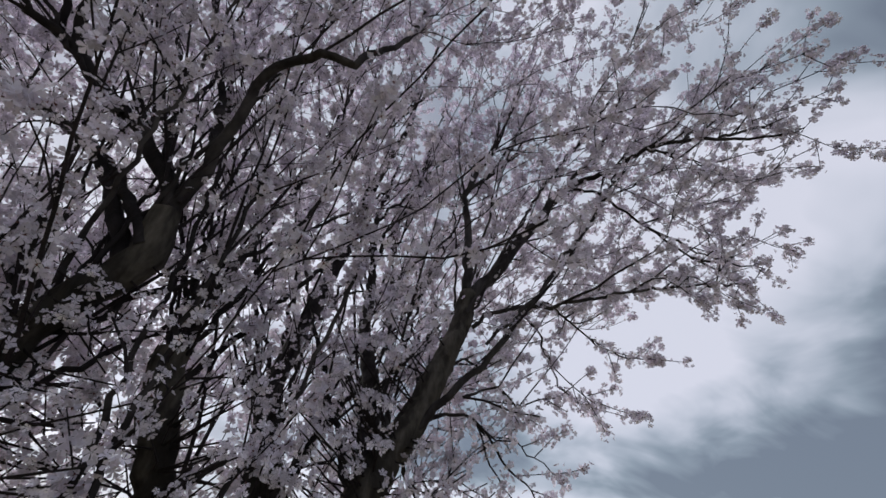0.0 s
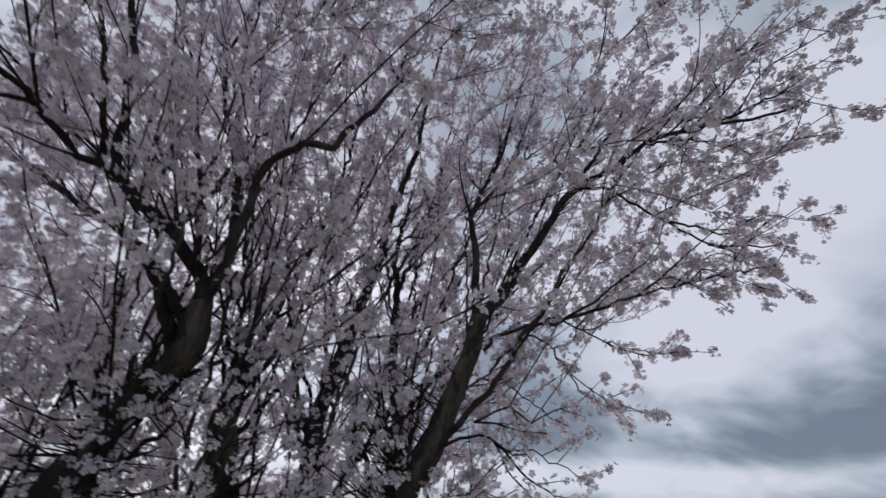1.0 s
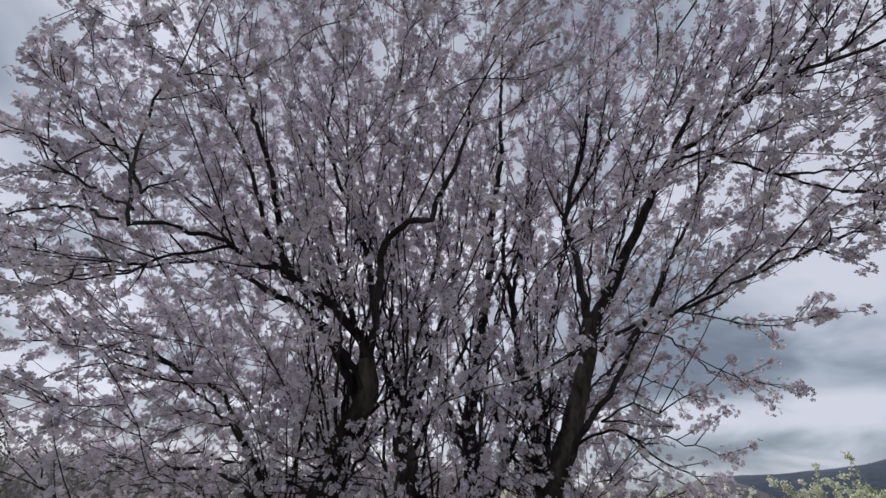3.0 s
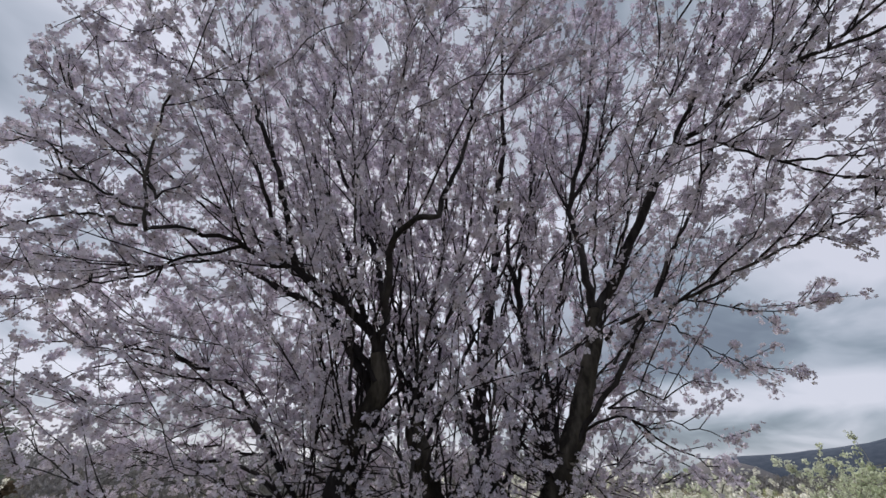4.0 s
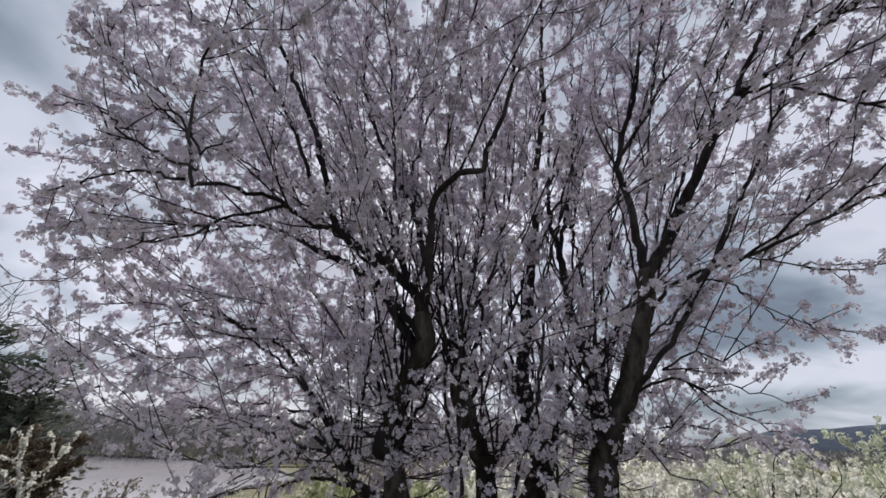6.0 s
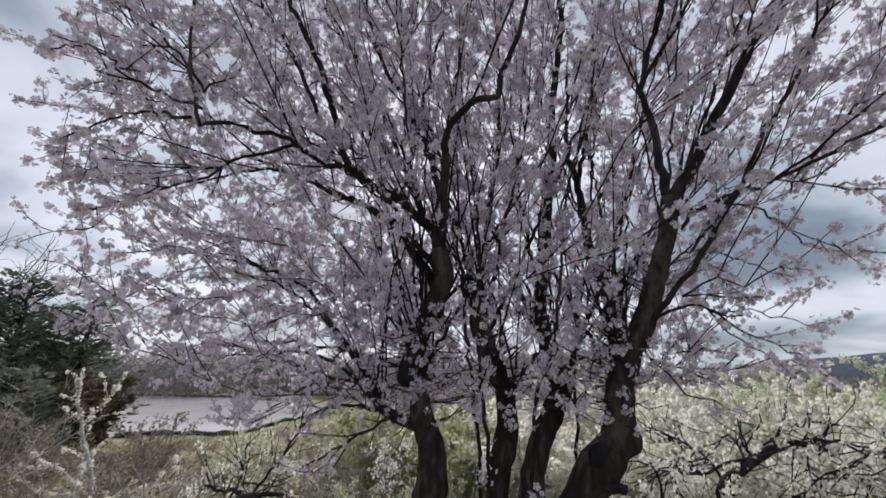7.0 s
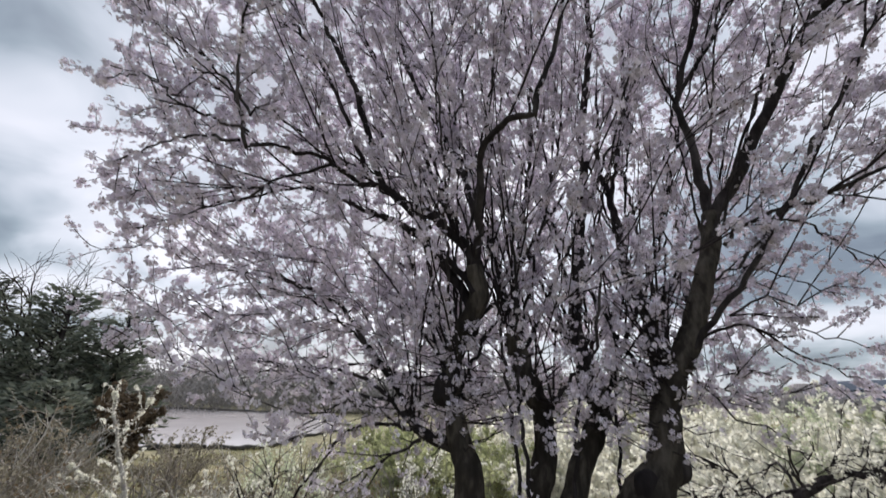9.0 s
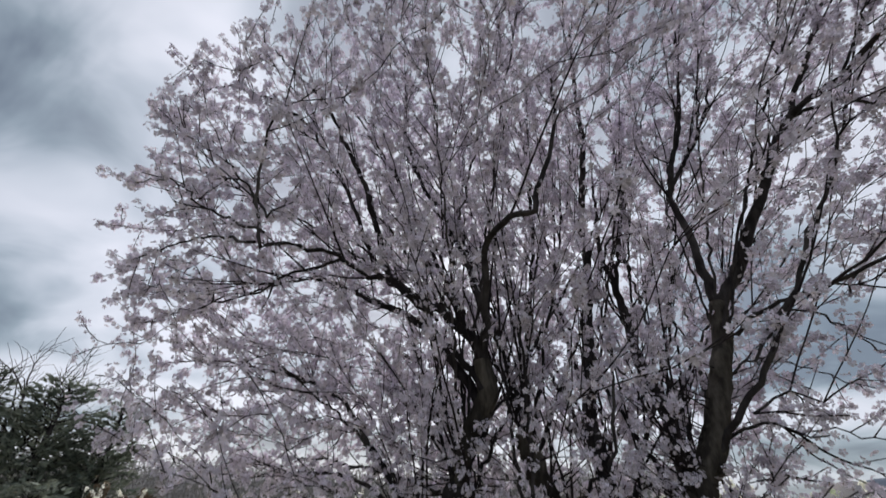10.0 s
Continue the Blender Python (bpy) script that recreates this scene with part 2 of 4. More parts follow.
def turns(rng, axes):
    """Rotation matrices whose z axis is each of axes, with a random spin."""
    z = unit(axes)
    ref = unit(rng.normal(0, 1, z.shape))
    x = unit(np.cross(ref, z))
    y = np.cross(z, x)
    return np.stack([x, y, z], -1)


def scatter(template_v, template_f, at, rot, size):
    v = np.einsum("nij,kj->nki", rot, template_v) * size[:, None, None] + at[:, None]
    f = template_f[None] + (np.arange(len(at)) * len(template_v))[:, None, None]
    return v.reshape(-1, 3), f.reshape(-1, template_f.shape[1])


def flower_shape(petals=5, cup=0.42):
    """A small open flower of unit diameter facing +z: broad petals, each folded along its middle, round a sunk centre."""
    v, f = [(0, 0, -0.03)], []
    for k in range(petals):
        a = 2 * math.pi * k / petals
        for r, da, z in ((0.40, -0.50, 0.10), (0.52, 0.0, cup * 0.45), (0.40, 0.50, 0.14)):
            v.append((r * math.cos(a + da), r * math.sin(a + da), z))
        i = 1 + 3 * k
        f += [(0, i, i + 1), (0, i + 1, i + 2)]
    return np.array(v, float), np.array(f)


def leaf_shape(w=0.35, fold=0.1):
    return np.array([(0, 0, 0), (0.45, -w, fold), (1, 0, 0), (0.45, w, fold)], float), np.array([(0, 1, 2), (0, 2, 3)])


def shoot(rng, start, way, length, lift=0.04, wander=0.10, seg=0.09, inside=None):
    """A twig: points from start that wander and lift a little; ends where inside() does."""
    d, p, out = unit(way), np.asarray(start, float), [np.asarray(start, float)]
    n = max(2, int(length / seg))
    for _ in range(n):
        d = unit(d + rng.normal(0, wander, 3) + (0, 0, lift))
        p = p + d * (length / n)
        if inside is not None and not inside(p):
            break
        out.append(p)
    return np.array(out)


def side_way(rng, tangent, low, high):
    """A direction at low to high degrees off a tangent, round it at random."""
    a = rng.uniform(radians(low), radians(high))
    n = unit(np.cross(tangent, rng.normal(0, 1, 3)))
    return unit(np.cos(a) * tangent + np.sin(a) * n)


# ---------------------------------------------------------------- ground, river, hills
def ground_height(x, y):
    """Level round the tree, falling to the river on the far left, with slight unevenness."""
    x, y = np.asarray(x, float), np.asarray(y, float)
    away = (-x * 0.75 + y * 0.66)
    s = np.clip((away - 6) / 34, 0, 1)
    z = -4.2 * s * s * (3 - 2 * s)
    far = np.clip((np.hypot(x, y) - 30) / 200, 0, 1)
    r = np.clip((x * 0.75 + y * 0.5 - 14) / 60, 0, 1)
    z = z * (1 - r)
    z = z + (1 - far) * (0.05 * np.sin(x * 1.3 + 0.7 * y) + 0.04 * np.sin(y * 2.1 - x * 0.6) + 0.10 * np.sin(x * 0.23 + 1.0) * np.sin(y * 0.31))
    return z


def build_ground():
    rings = np.concatenate([[0.0], np.geomspace(0.5, 4500, 90)])
    ang = np.linspace(0, 2 * math.pi, 160, endpoint=False)
    x = np.outer(rings[1:], np.cos(ang))
    y = np.outer(rings[1:], np.sin(ang))
    v = np.stack([x, y, ground_height(x, y)], -1).reshape(-1, 3)
    n = len(ang)
    i = np.arange(len(rings) - 2)[:, None] * n
    j, k = np.arange(n)[None], (np.arange(n)[None] + 1) % n
    f = np.stack([i + j, i + n + j, i + n + k, i + k], -1).reshape(-1, 4)
    v = np.vstack([v, [(0, 0, float(ground_height(0, 0)))]])
    cap = np.stack([np.full(n, len(v) - 1), np.arange(n), (np.arange(n) + 1) % n, (np.arange(n) + 1) % n], -1)
    ob = new("ground", mesh_of("ground", v, f, MEADOW))
    tri = mesh_of("ground_middle", v, cap[:, :3], MEADOW)
    bm = bmesh.new()
    bm.from_mesh(ob.data)
    bm.from_mesh(tri)
    bmesh.ops.remove_doubles(bm, verts=bm.verts, dist=1e-4)
    bm.to_mesh(ob.data)
    bm.free()
    bpy.data.meshes.remove(tri)
    tagged(ob, "rough meadow with olive grass and dry tan patches", "ground", kind="structure")


def build_river():
    """A pale reach of water that lies across the low ground, with an uneven shore."""
    rng = np.random.default_rng(5)
    bm = bmesh.new()
    n, near, far = 60, [], []
    for k in range(n):
        u = k / (n - 1)
        az = radians(66 - 44 * u)          # from +y towards -x
        wob = 0.7 * math.sin(7 * u) + 0.6 * math.sin(19 * u + 1) + rng.normal(0, 0.3)
        r0 = 43 + wob + 75 * max(0.0, u - 0.58)
        r1 = max(r0 + 2, 104 + 2 * wob - 18 * u - 100 * max(0.0, u - 0.58))
        near.append(bm.verts.new((-math.sin(az) * r0, math.cos(az) * r0, -4.02)))
        far.append(bm.verts.new((-math.sin(az) * r1, math.cos(az) * r1, -4.02)))
    for k in range(n - 1):
        bm.faces.new((near[k], far[k], far[k + 1], near[k + 1]))
    shores = [np.array([tuple(v.co) for v in row]) for row in (near, far)]
    bmesh.ops.recalc_face_normals(bm, faces=bm.faces)
    me = bpy.data.meshes.new("water")
    bm.to_mesh(me)
    bm.free()
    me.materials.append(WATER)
    tagged(new("water", me), "pale still river, the grey sky's sheen partly painted into its colour", "river", kind="structure")
    # low banks of dark wet mud along both shores
    for line, r in zip(shores, (0.22, 0.42)):
        line = smooth_line(line, 0.8)
        size = r * (0.7 + 0.5 * np.sin(np.arange(len(line)) * 0.37) ** 2)
        tagged(new("river_bank", mesh_of("river_bank", *tube(line, size, 7, 0.15, rng), MUD)), "low dark muddy bank of the river", "bank", kind="structure")


def build_hill(name, label, dist, az0, az1, peaks, base, seed, mat=None):
    """A far ridge: a long swell of ground, highest along its middle line. peaks: (azimuth, height, width)."""
    rng = np.random.default_rng(seed)
    n, m = 120, 7
    ph = rng.uniform(0, 6, 5)
    v = np.zeros((m, n, 3))
    for i in range(m):
        c = i / (m - 1)
        d = dist * (0.86 + 0.28 * c)
        for k in range(n):
            az = radians(az0 + (az1 - az0) * k / (n - 1))
            deg = math.degrees(az)
            h = base + sum(hh * math.exp(-((deg - a) / w) ** 2) for a, hh, w in peaks)
            h += 0.05 * base * sum(math.sin(deg * (2 + 3 * q) + ph[q]) / (1 + q) for q in range(5))
            edge = min(1.0, k / 6, (n - 1 - k) / 6)
            v[i, k] = (math.sin(az) * d, math.cos(az) * d, -6 + (h + 6) * math.sin(math.pi * c) ** 0.8 * edge)
    i = np.arange(m - 1)[:, None] * n
    j = np.arange(n - 1)[None]
    f = np.stack([i + j, i + j + 1, i + n + j + 1, i + n + j], -1).reshape(-1, 4)
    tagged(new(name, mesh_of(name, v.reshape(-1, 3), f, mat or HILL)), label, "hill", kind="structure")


build_ground()
build_river()
build_hill("backdrop_hill", "wooded hill on the horizon, blue-grey from painted haze", 900, 15, 88, [(24, 22, 4), (30, 20, 5), (42, 58, 10), (61, 100, 15)], 7, 1)
build_hill("backdrop_mound", "bare tan mound before the blue hill", 420, 15, 31, [(22.2, 15.5, 3.0), (26, 8, 2.4)], 0.6, 3, TAN_HILL)
build_hill("backdrop_ridge", "long low dim ridge beyond the river", 700, -88, 20, [(-60, 2, 18), (-20, 2, 12)], 3, 2, RIDGE)


def build_far_wood():
    """Bare woods on the far bank, too many trees to count: each a small spray of upright twig clumps."""
    rng = np.random.default_rng(8)
    lv, lf = leaf_shape(0.16, 0.03)
    at, ax, sz = [], [], []
    for k in range(3400):
        az = radians(rng.uniform(-80, 14) if k < 2600 else rng.uniform(10, 66))
        d = rng.uniform(90, 150)
        h = rng.uniform(5.0, 11.0) * (d / 115) * (1.0 if az < radians(8) else 0.30)
        c = np.array([math.sin(az) * d, math.cos(az) * d, 0.0])
        c[2] = float(ground_height(c[0], c[1])) - 0.3
        m = 46
        p = c + np.stack([rng.normal(0, 1.3, m), rng.normal(0, 1.3, m), rng.uniform(0, 0.85, m) ** 0.8 * h], -1)
        at.append(p)
        ax.append(np.stack([rng.normal(0, 0.9, m), rng.normal(0, 0.9, m), np.ones(m)], -1))
        sz.append(rng.uniform(0.4, 1.1, m))
    at, ax, sz = np.vstack(at), np.vstack(ax), np.concatenate(sz)
    rot = turns(rng, ax)[:, :, [2, 0, 1]]
    tagged(new("far_wood", mesh_of("far_wood", *scatter(lv, lf, at, rot, sz), WOOD_FAR, False)), "bare grey-brown wood along the far river bank", "woods", kind="stuff")


build_far_wood()


# ---------------------------------------------------------------- the blossoming tree
CROWN_Z = (1.0, 1.3, 1.7, 2.2, 2.6, 3.0, 3.7, 4.5, 5.4)
CROWN_LEFT = (1.0, 1.7, 2.6, 2.7, 2.5, 2.45, 2.7, 2.5, 1.0)
CROWN_RIGHT = (0.3, 0.6, 1.15, 1.35, 1.75, 2.5, 3.2, 2.9, 1.0)
CROWN_FRONT = (0.4, 0.7, 0.95, 1.15, 1.25, 1.45, 1.45, 1.1, 0.5)
CROWN_BACK = (0.3, 0.7, 1.2, 1.6, 1.8, 1.9, 1.9, 1.5, 0.6)


def in_crown(p):
    """The uneven outline of the crown: how far it reaches to each side at each height."""
    x, y, z = p[0], p[1] - 0.3, p[2]
    if not 1.0 < z < 5.4 or (z < (1.5 if y < 0 else 1.25) and -0.55 < x < 0.75):
        return False
    wx = np.interp(z, CROWN_Z, CROWN_LEFT if x < 0 else CROWN_RIGHT)
    wy = np.interp(z, CROWN_Z, CROWN_FRONT if y < 0 else CROWN_BACK)
    w = 1.0 + 0.10 * math.sin(5 * x + 3 * z) + 0.08 * math.sin(7 * y - 4 * z + 1)
    k = 2.8 if x < 0 or z > 2.75 else 2.1
    return abs(x / wx) ** k + abs(y / wy) ** k < w


FLOWER_V, FLOWER_F = flower_shape()
BLOOM_SIZE = 0.0308


class Blooms:
    """Flowers waiting to be laid into one mesh."""
    def __init__(self):
        self.at, self.ax, self.size = [], [], []

    def along(self, rng, pts, per_metre, spread, size, first=0.0, tufts_per_metre=3.4):
        seg = np.linalg.norm(np.diff(pts, axis=0), axis=1)
        total = seg.sum()
        n = rng.poisson(per_metre * total * (1 - first))
        if not n:
            return
        # flowers sit in tufts along a twig
        tufts = rng.uniform(first, 1, max(1, int(total * tufts_per_metre)))
        tufts = np.append(tufts, [0.97] * (1 + len(tufts) // 2))
        u = np.clip(rng.choice(tufts, n) + rng.normal(0, 0.024 / total, n), 0, 1) * total
        cum = np.concatenate([[0], np.cumsum(seg)])
        i = np.clip(np.searchsorted(cum, u) - 1, 0, len(seg) - 1)
        p = pts[i] + ((u - cum[i]) / seg[i])[:, None] * (pts[i + 1] - pts[i])
        off = unit(rng.normal(0, 1, (n, 3)))
        self.at.append(p + off * rng.uniform(0.25, 1.0, n)[:, None] * spread)
        self.ax.append(off + rng.normal(0, 0.35, (n, 3)) + (0, 0, 0.15))
        self.size.append(size * rng.uniform(0.65, 1.15, n))

    def mesh(self, rng, name, mat, shape=None):
        v, f = shape or (FLOWER_V, FLOWER_F)
        at, ax, size = np.vstack(self.at), np.vstack(self.ax), np.concatenate(self.size)
        return mesh_of(name, *scatter(v, f, at, turns(rng, ax), size), mat, False)


TREE_LIMBS = []          # (line, radii) of every limb of the tree, for the twigs


def limb(tree, name, pts, r0, r1, rough=0.06, sides=10, bulges=(), shoots=True, mat=None):
    """One stem or limb as a part: a smooth line through a few bends, thinning from r0 to r1."""
    rng = np.random.default_rng(int(abs(pts[0][0] * 977 + pts[-1][2] * 613 + pts[-1][0] * 331)) + 11)
    line = smooth_line(pts, 0.035 if r0 > 0.05 else 0.05)
    line[1:-1] += rng.normal(0, 0.004 if r0 > 0.02 else 0.006, line[1:-1].shape)
    u = np.linspace(0, 1, len(line))
    r = r0 + (r1 - r0) * u ** 0.85
    for where, more, wide in bulges:
        r = r * (1 + more * np.exp(-((u - where) / wide) ** 2))
    v, f = tube(line, r, sides, rough, rng)
    end = len(line) * sides
    v = np.vstack([v, line[-1:] + (line[-1] - line[-2]) * 0.3])
    cap = np.array([[end - sides + k, end - sides + (k + 1) % sides, end, end] for k in range(sides)])
    me = mesh_of(name, v, np.vstack([f, cap]), mat or BARK)
    part(name, me, tree)
    if shoots:
        TREE_LIMBS.append((line, r))
    return line


FINGERS = [
    ((-1.95, -0.4, 2.82), (-2.69, -0.4, 2.99)),
    ((-1.81, -0.4, 2.57), (-2.38, -0.4, 2.61)),
    ((-1.58, -0.4, 2.39), (-2.15, -0.4, 2.44)),
    ((-1.57, -0.4, 2.26), (-2.05, -0.4, 2.24)),
    ((-2.03, -0.4, 3.1), (-2.77, -0.4, 3.41)),
    ((-2.28, -0.4, 3.6), (-3.1, -0.4, 4.37)),
    ((-1.92, -0.4, 3.45), (-2.58, -0.4, 4.06)),
    ((-1.83, -0.4, 3.89), (-2.46, -0.4, 4.4)),
    ((-2.0, -0.4, 3.28), (-2.56, -0.4, 3.57)),
    ((-1.92, -0.45, 3.03), (-2.57, -0.45, 3.4)),
    ((2.19, 0.0, 3.43), (2.63, 0.0, 3.61)),
    ((2.03, 0.0, 3.15), (2.4, -0.0, 3.12)),
    ((2.07, -0.66, 3.55), (2.32, -0.97, 3.66)),
    ((2.09, -0.52, 3.49), (2.37, -0.84, 3.59)),
    ((2.31, -0.59, 3.45), (2.58, -0.67, 3.33)),
    ((2.53, -0.1, 3.67), (2.89, -0.15, 3.83)),
    ((2.37, -0.1, 3.09), (2.76, -0.15, 3.11)),
    ((2.08, 0.0, 2.82), (2.44, -0.0, 2.78)),
    ((1.97, -0.0, 2.69), (2.33, 0.0, 2.64)),
    ((1.73, 0.0, 2.59), (2.0, 0.0, 2.55)),
    ((1.7, 0.45, 2.4), (2.12, 0.45, 2.44)),
    ((1.39, 0.45, 2.19), (1.64, 0.45, 2.07)),
]          # twig ends that stand out of the crown's outline: from, to


def build_tree():
    rng = np.random.default_rng(21)
    tree = empty("blossom_tree", (0.1, 0.15, 0.0), "many-stemmed old fruit tree in full pale pink blossom", "tree")
    tree_inv = Matrix.Translation((-0.1, -0.15, 0.0))

    # stems
    limb(tree, "stem", [(-0.24, 0.08, -0.05), (-0.25, 0.07, 0.45), (-0.26, 0.06, 0.82), (-0.27, 0.06, 0.98), (-0.27, 0.06, 1.16), (-0.31, 0.06, 1.29), (-0.35, 0.06, 1.45), (-0.36, 0.06, 1.6), (-0.32, 0.05, 1.74), (-0.25, 0.04, 1.86), (-0.23, 0.03, 1.96), (-0.25, 0.02, 2.06)],
         0.092, 0.033, 0.07, 16, [(0.52, 0.12, 0.08), (0.74, -0.14, 0.08), (0.95, 0.30, 0.045)], mat=OLD_BARK)
    limb(tree, "stem", [(-0.02, 0.18, -0.05), (-0.02, 0.19, 0.4), (-0.02, 0.2, 0.8), (-0.02, 0.22, 0.96), (-0.01, 0.25, 1.12), (0.02, 0.28, 1.27), (0.02, 0.28, 1.4), (-0.03, 0.28, 1.52), (-0.08, 0.28, 1.65), (-0.11, 0.28, 1.78)],
         0.056, 0.040, 0.06, 12, [(0.70, 0.22, 0.06), (0.93, 0.20, 0.07)], mat=OLD_BARK)
    limb(tree, "stem", [(0.04, 0.19, -0.05), (0.06, 0.19, 0.4), (0.08, 0.2, 0.81), (0.12, 0.22, 0.97), (0.13, 0.25, 1.08), (0.17, 0.28, 1.2), (0.22, 0.3, 1.32), (0.27, 0.35, 1.45), (0.25, 0.4, 1.56)],
         0.072, 0.046, 0.06, 12, [(0.93, 0.12, 0.08)], mat=OLD_BARK)
    limb(tree, "stem", [(0.1, 0.17, -0.05), (0.12, 0.16, 0.45), (0.2, 0.15, 0.82), (0.3, 0.15, 1), (0.4, 0.15, 1.15), (0.48, 0.18, 1.25), (0.5, 0.18, 1.36), (0.52, 0.2, 1.5), (0.58, 0.22, 1.62), (0.66, 0.24, 1.77), (0.73, 0.27, 1.96), (0.78, 0.29, 2.09), (0.82, 0.31, 2.24), (0.84, 0.32, 2.35)],
         0.106, 0.032, 0.06, 16, [(0.40, -0.06, 0.10), (0.505, 0.26, 0.035), (0.97, 0.16, 0.05)], mat=OLD_BARK)
    # sawn stubs on the old wood
    limb(tree, "stub", [(0.387, 0.13, 1.097), (0.439, 0.1, 1.099), (0.484, 0.08, 1.092)], 0.026, 0.018, 0.08, 9, (), False)
    # burls where old branches were cut
    for (x, y, z), size, seed in (((0.512, 0.185, 1.255), (0.056, 0.060, 0.075), 1), ((0.405, 0.120, 1.190), (0.052, 0.048, 0.060), 2), ((-0.375, 0.02, 1.50), (0.05, 0.045, 0.06), 3)):
        lumpy = np.random.default_rng(seed)
        bm = bmesh.new()
        bmesh.ops.create_icosphere(bm, subdivisions=3, radius=1.0)
        waves = lumpy.normal(0, 3.2, (5, 3))
        for v in bm.verts:
            swell = 1 + 0.09 * sum(math.sin(float(w @ np.array(v.co)) + k) for k, w in enumerate(waves))
            v.co = Vector((x + v.co.x * size[0] * swell, y + v.co.y * size[1] * swell, z + v.co.z * size[2] * swell))
        me = bpy.data.meshes.new("burl")
        bm.to_mesh(me)
        bm.free()
        me.polygons.foreach_set("use_smooth", np.full(len(me.polygons), True))
        me.materials.append(BARK)
        part("burl", me, tree)
    # straight young suckers between the stems
    for pts in ([(-0.05, 0.0, -0.03), (-0.06, 0.0, 1.11), (-0.10, 0.0, 1.56), (-0.18, 0.0, 2.2)], [(0.0, -0.01, -0.03), (-0.02, 0.0, 1.16), (-0.05, 0.0, 1.52), (-0.06, 0.0, 2.3)],
                [(0.08, 0.08, -0.03), (0.16, 0.10, 1.33), (0.23, 0.10, 1.56), (0.34, 0.08, 2.2)], [(0.24, 0.25, -0.03), (0.30, 0.30, 1.0), (0.36, 0.30, 1.7)]):
        limb(tree, "sucker", pts, 0.011, 0.006, 0.05, 7)
    ends = []
    # limbs of the first stem
    limb(tree, "limb", [(-0.24, 0.03, 2), (-0.24, 0.02, 2.09), (-0.22, -0.03, 2.22), (-0.2, -0.1, 2.37), (-0.18, -0.18, 2.5), (-0.14, -0.24, 2.55), (-0.06, -0.3, 2.59), (0.01, -0.33, 2.59), (0.08, -0.34, 2.59), (0.09, -0.33, 2.68), (0.13, -0.3, 2.8), (0.19, -0.25, 3.06), (0.22, -0.2, 3.3), (0.24, -0.12, 3.83)], 0.021, 0.006, 0.05, 10, [(0.0, 0.35, 0.08)])
    limb(tree, "limb", [(-0.24, 0.02, 2.04), (-0.28, 0.02, 2.14), (-0.36, 0.03, 2.22), (-0.46, 0.03, 2.33), (-0.56, 0.02, 2.4), (-0.66, 0, 2.44), (-0.75, -0.02, 2.52)], 0.027, 0.019, 0.05, 10)
    limb(tree, "limb", [(-0.75, -0.02, 2.52), (-0.79, -0.06, 2.67), (-0.86, -0.14, 2.93), (-0.93, -0.2, 3.14), (-1.04, -0.24, 3.36), (-1.15, -0.28, 3.6), (-1.33, -0.3, 3.91), (-1.58, -0.32, 4.21), (-1.89, -0.35, 4.64)], 0.0185, 0.006, 0.05, 9)
    limb(tree, "limb", [(-0.75, -0.02, 2.52), (-0.84, -0.1, 2.51), (-0.86, -0.2, 2.51), (-0.85, -0.35, 2.48)], 0.016, 0.011, 0.05, 8)
    limb(tree, "limb", [(-0.85, -0.35, 2.48), (-0.85, -0.45, 2.46), (-0.92, -0.58, 2.43), (-0.93, -0.7, 2.38), (-0.94, -0.77, 2.33), (-0.96, -0.79, 2.43), (-0.98, -0.82, 2.58), (-0.97, -0.86, 2.72), (-0.93, -0.9, 2.82), (-0.86, -0.93, 2.91)], 0.011, 0.004, 0.05, 7)
    limb(tree, "limb", [(-0.85, -0.35, 2.48), (-0.92, -0.4, 2.42), (-1.04, -0.45, 2.39), (-1.09, -0.5, 2.3), (-1.21, -0.5, 2.26), (-1.4, -0.5, 2.25), (-1.58, -0.5, 2.2)], 0.009, 0.003, 0.05, 7)
    limb(tree, "limb", [(-0.27, 0.05, 1.85), (-0.3, 0.06, 1.93), (-0.37, 0.08, 2.02), (-0.46, 0.11, 2.14), (-0.54, 0.14, 2.23), (-0.68, 0.22, 2.37), (-0.88, 0.32, 2.49), (-1.11, 0.42, 2.62), (-1.3, 0.5, 2.73), (-1.6, 0.55, 2.9), (-1.95, 0.5, 3.05)], 0.025, 0.008, 0.05, 10)
    limb(tree, "limb", [(-0.24, 0.03, 2.3), (-0.32, 0.08, 2.54), (-0.4, 0.14, 2.73), (-0.48, 0.16, 2.91), (-0.55, 0.2, 3.12), (-0.67, 0.25, 3.29), (-0.82, 0.28, 3.65), (-0.92, 0.3, 3.95), (-0.94, 0.3, 4.24), (-1, 0.3, 4.8)], 0.019, 0.006, 0.05, 8)
    limb(tree, "limb", [(-0.36, 0.06, 2.26), (-0.51, 0.15, 2.6), (-0.66, 0.2, 2.92), (-0.79, 0.22, 3.21), (-0.92, 0.25, 3.48), (-1.1, 0.28, 3.8), (-1.34, 0.3, 4.23), (-1.74, 0.3, 4.9)], 0.015, 0.005, 0.05, 8)
    limb(tree, "limb", [(-0.24, 0.0, 1.92), (-0.44, 0.10, 2.17), (-0.66, 0.20, 2.34), (-1.09, 0.30, 2.58), (-1.46, 0.30, 2.76), (-1.76, 0.10, 2.64), (-2.06, -0.10, 2.45), (-2.36, -0.20, 2.32)], 0.0192, 0.0037, 0.05, 8)
    limb(tree, "limb", [(-0.33, 0.07, 1.28), (-0.46, 0.12, 1.3), (-0.56, 0.16, 1.33), (-0.62, 0.2, 1.38), (-0.72, 0.24, 1.44)], 0.034, 0.012, 0.06, 9)
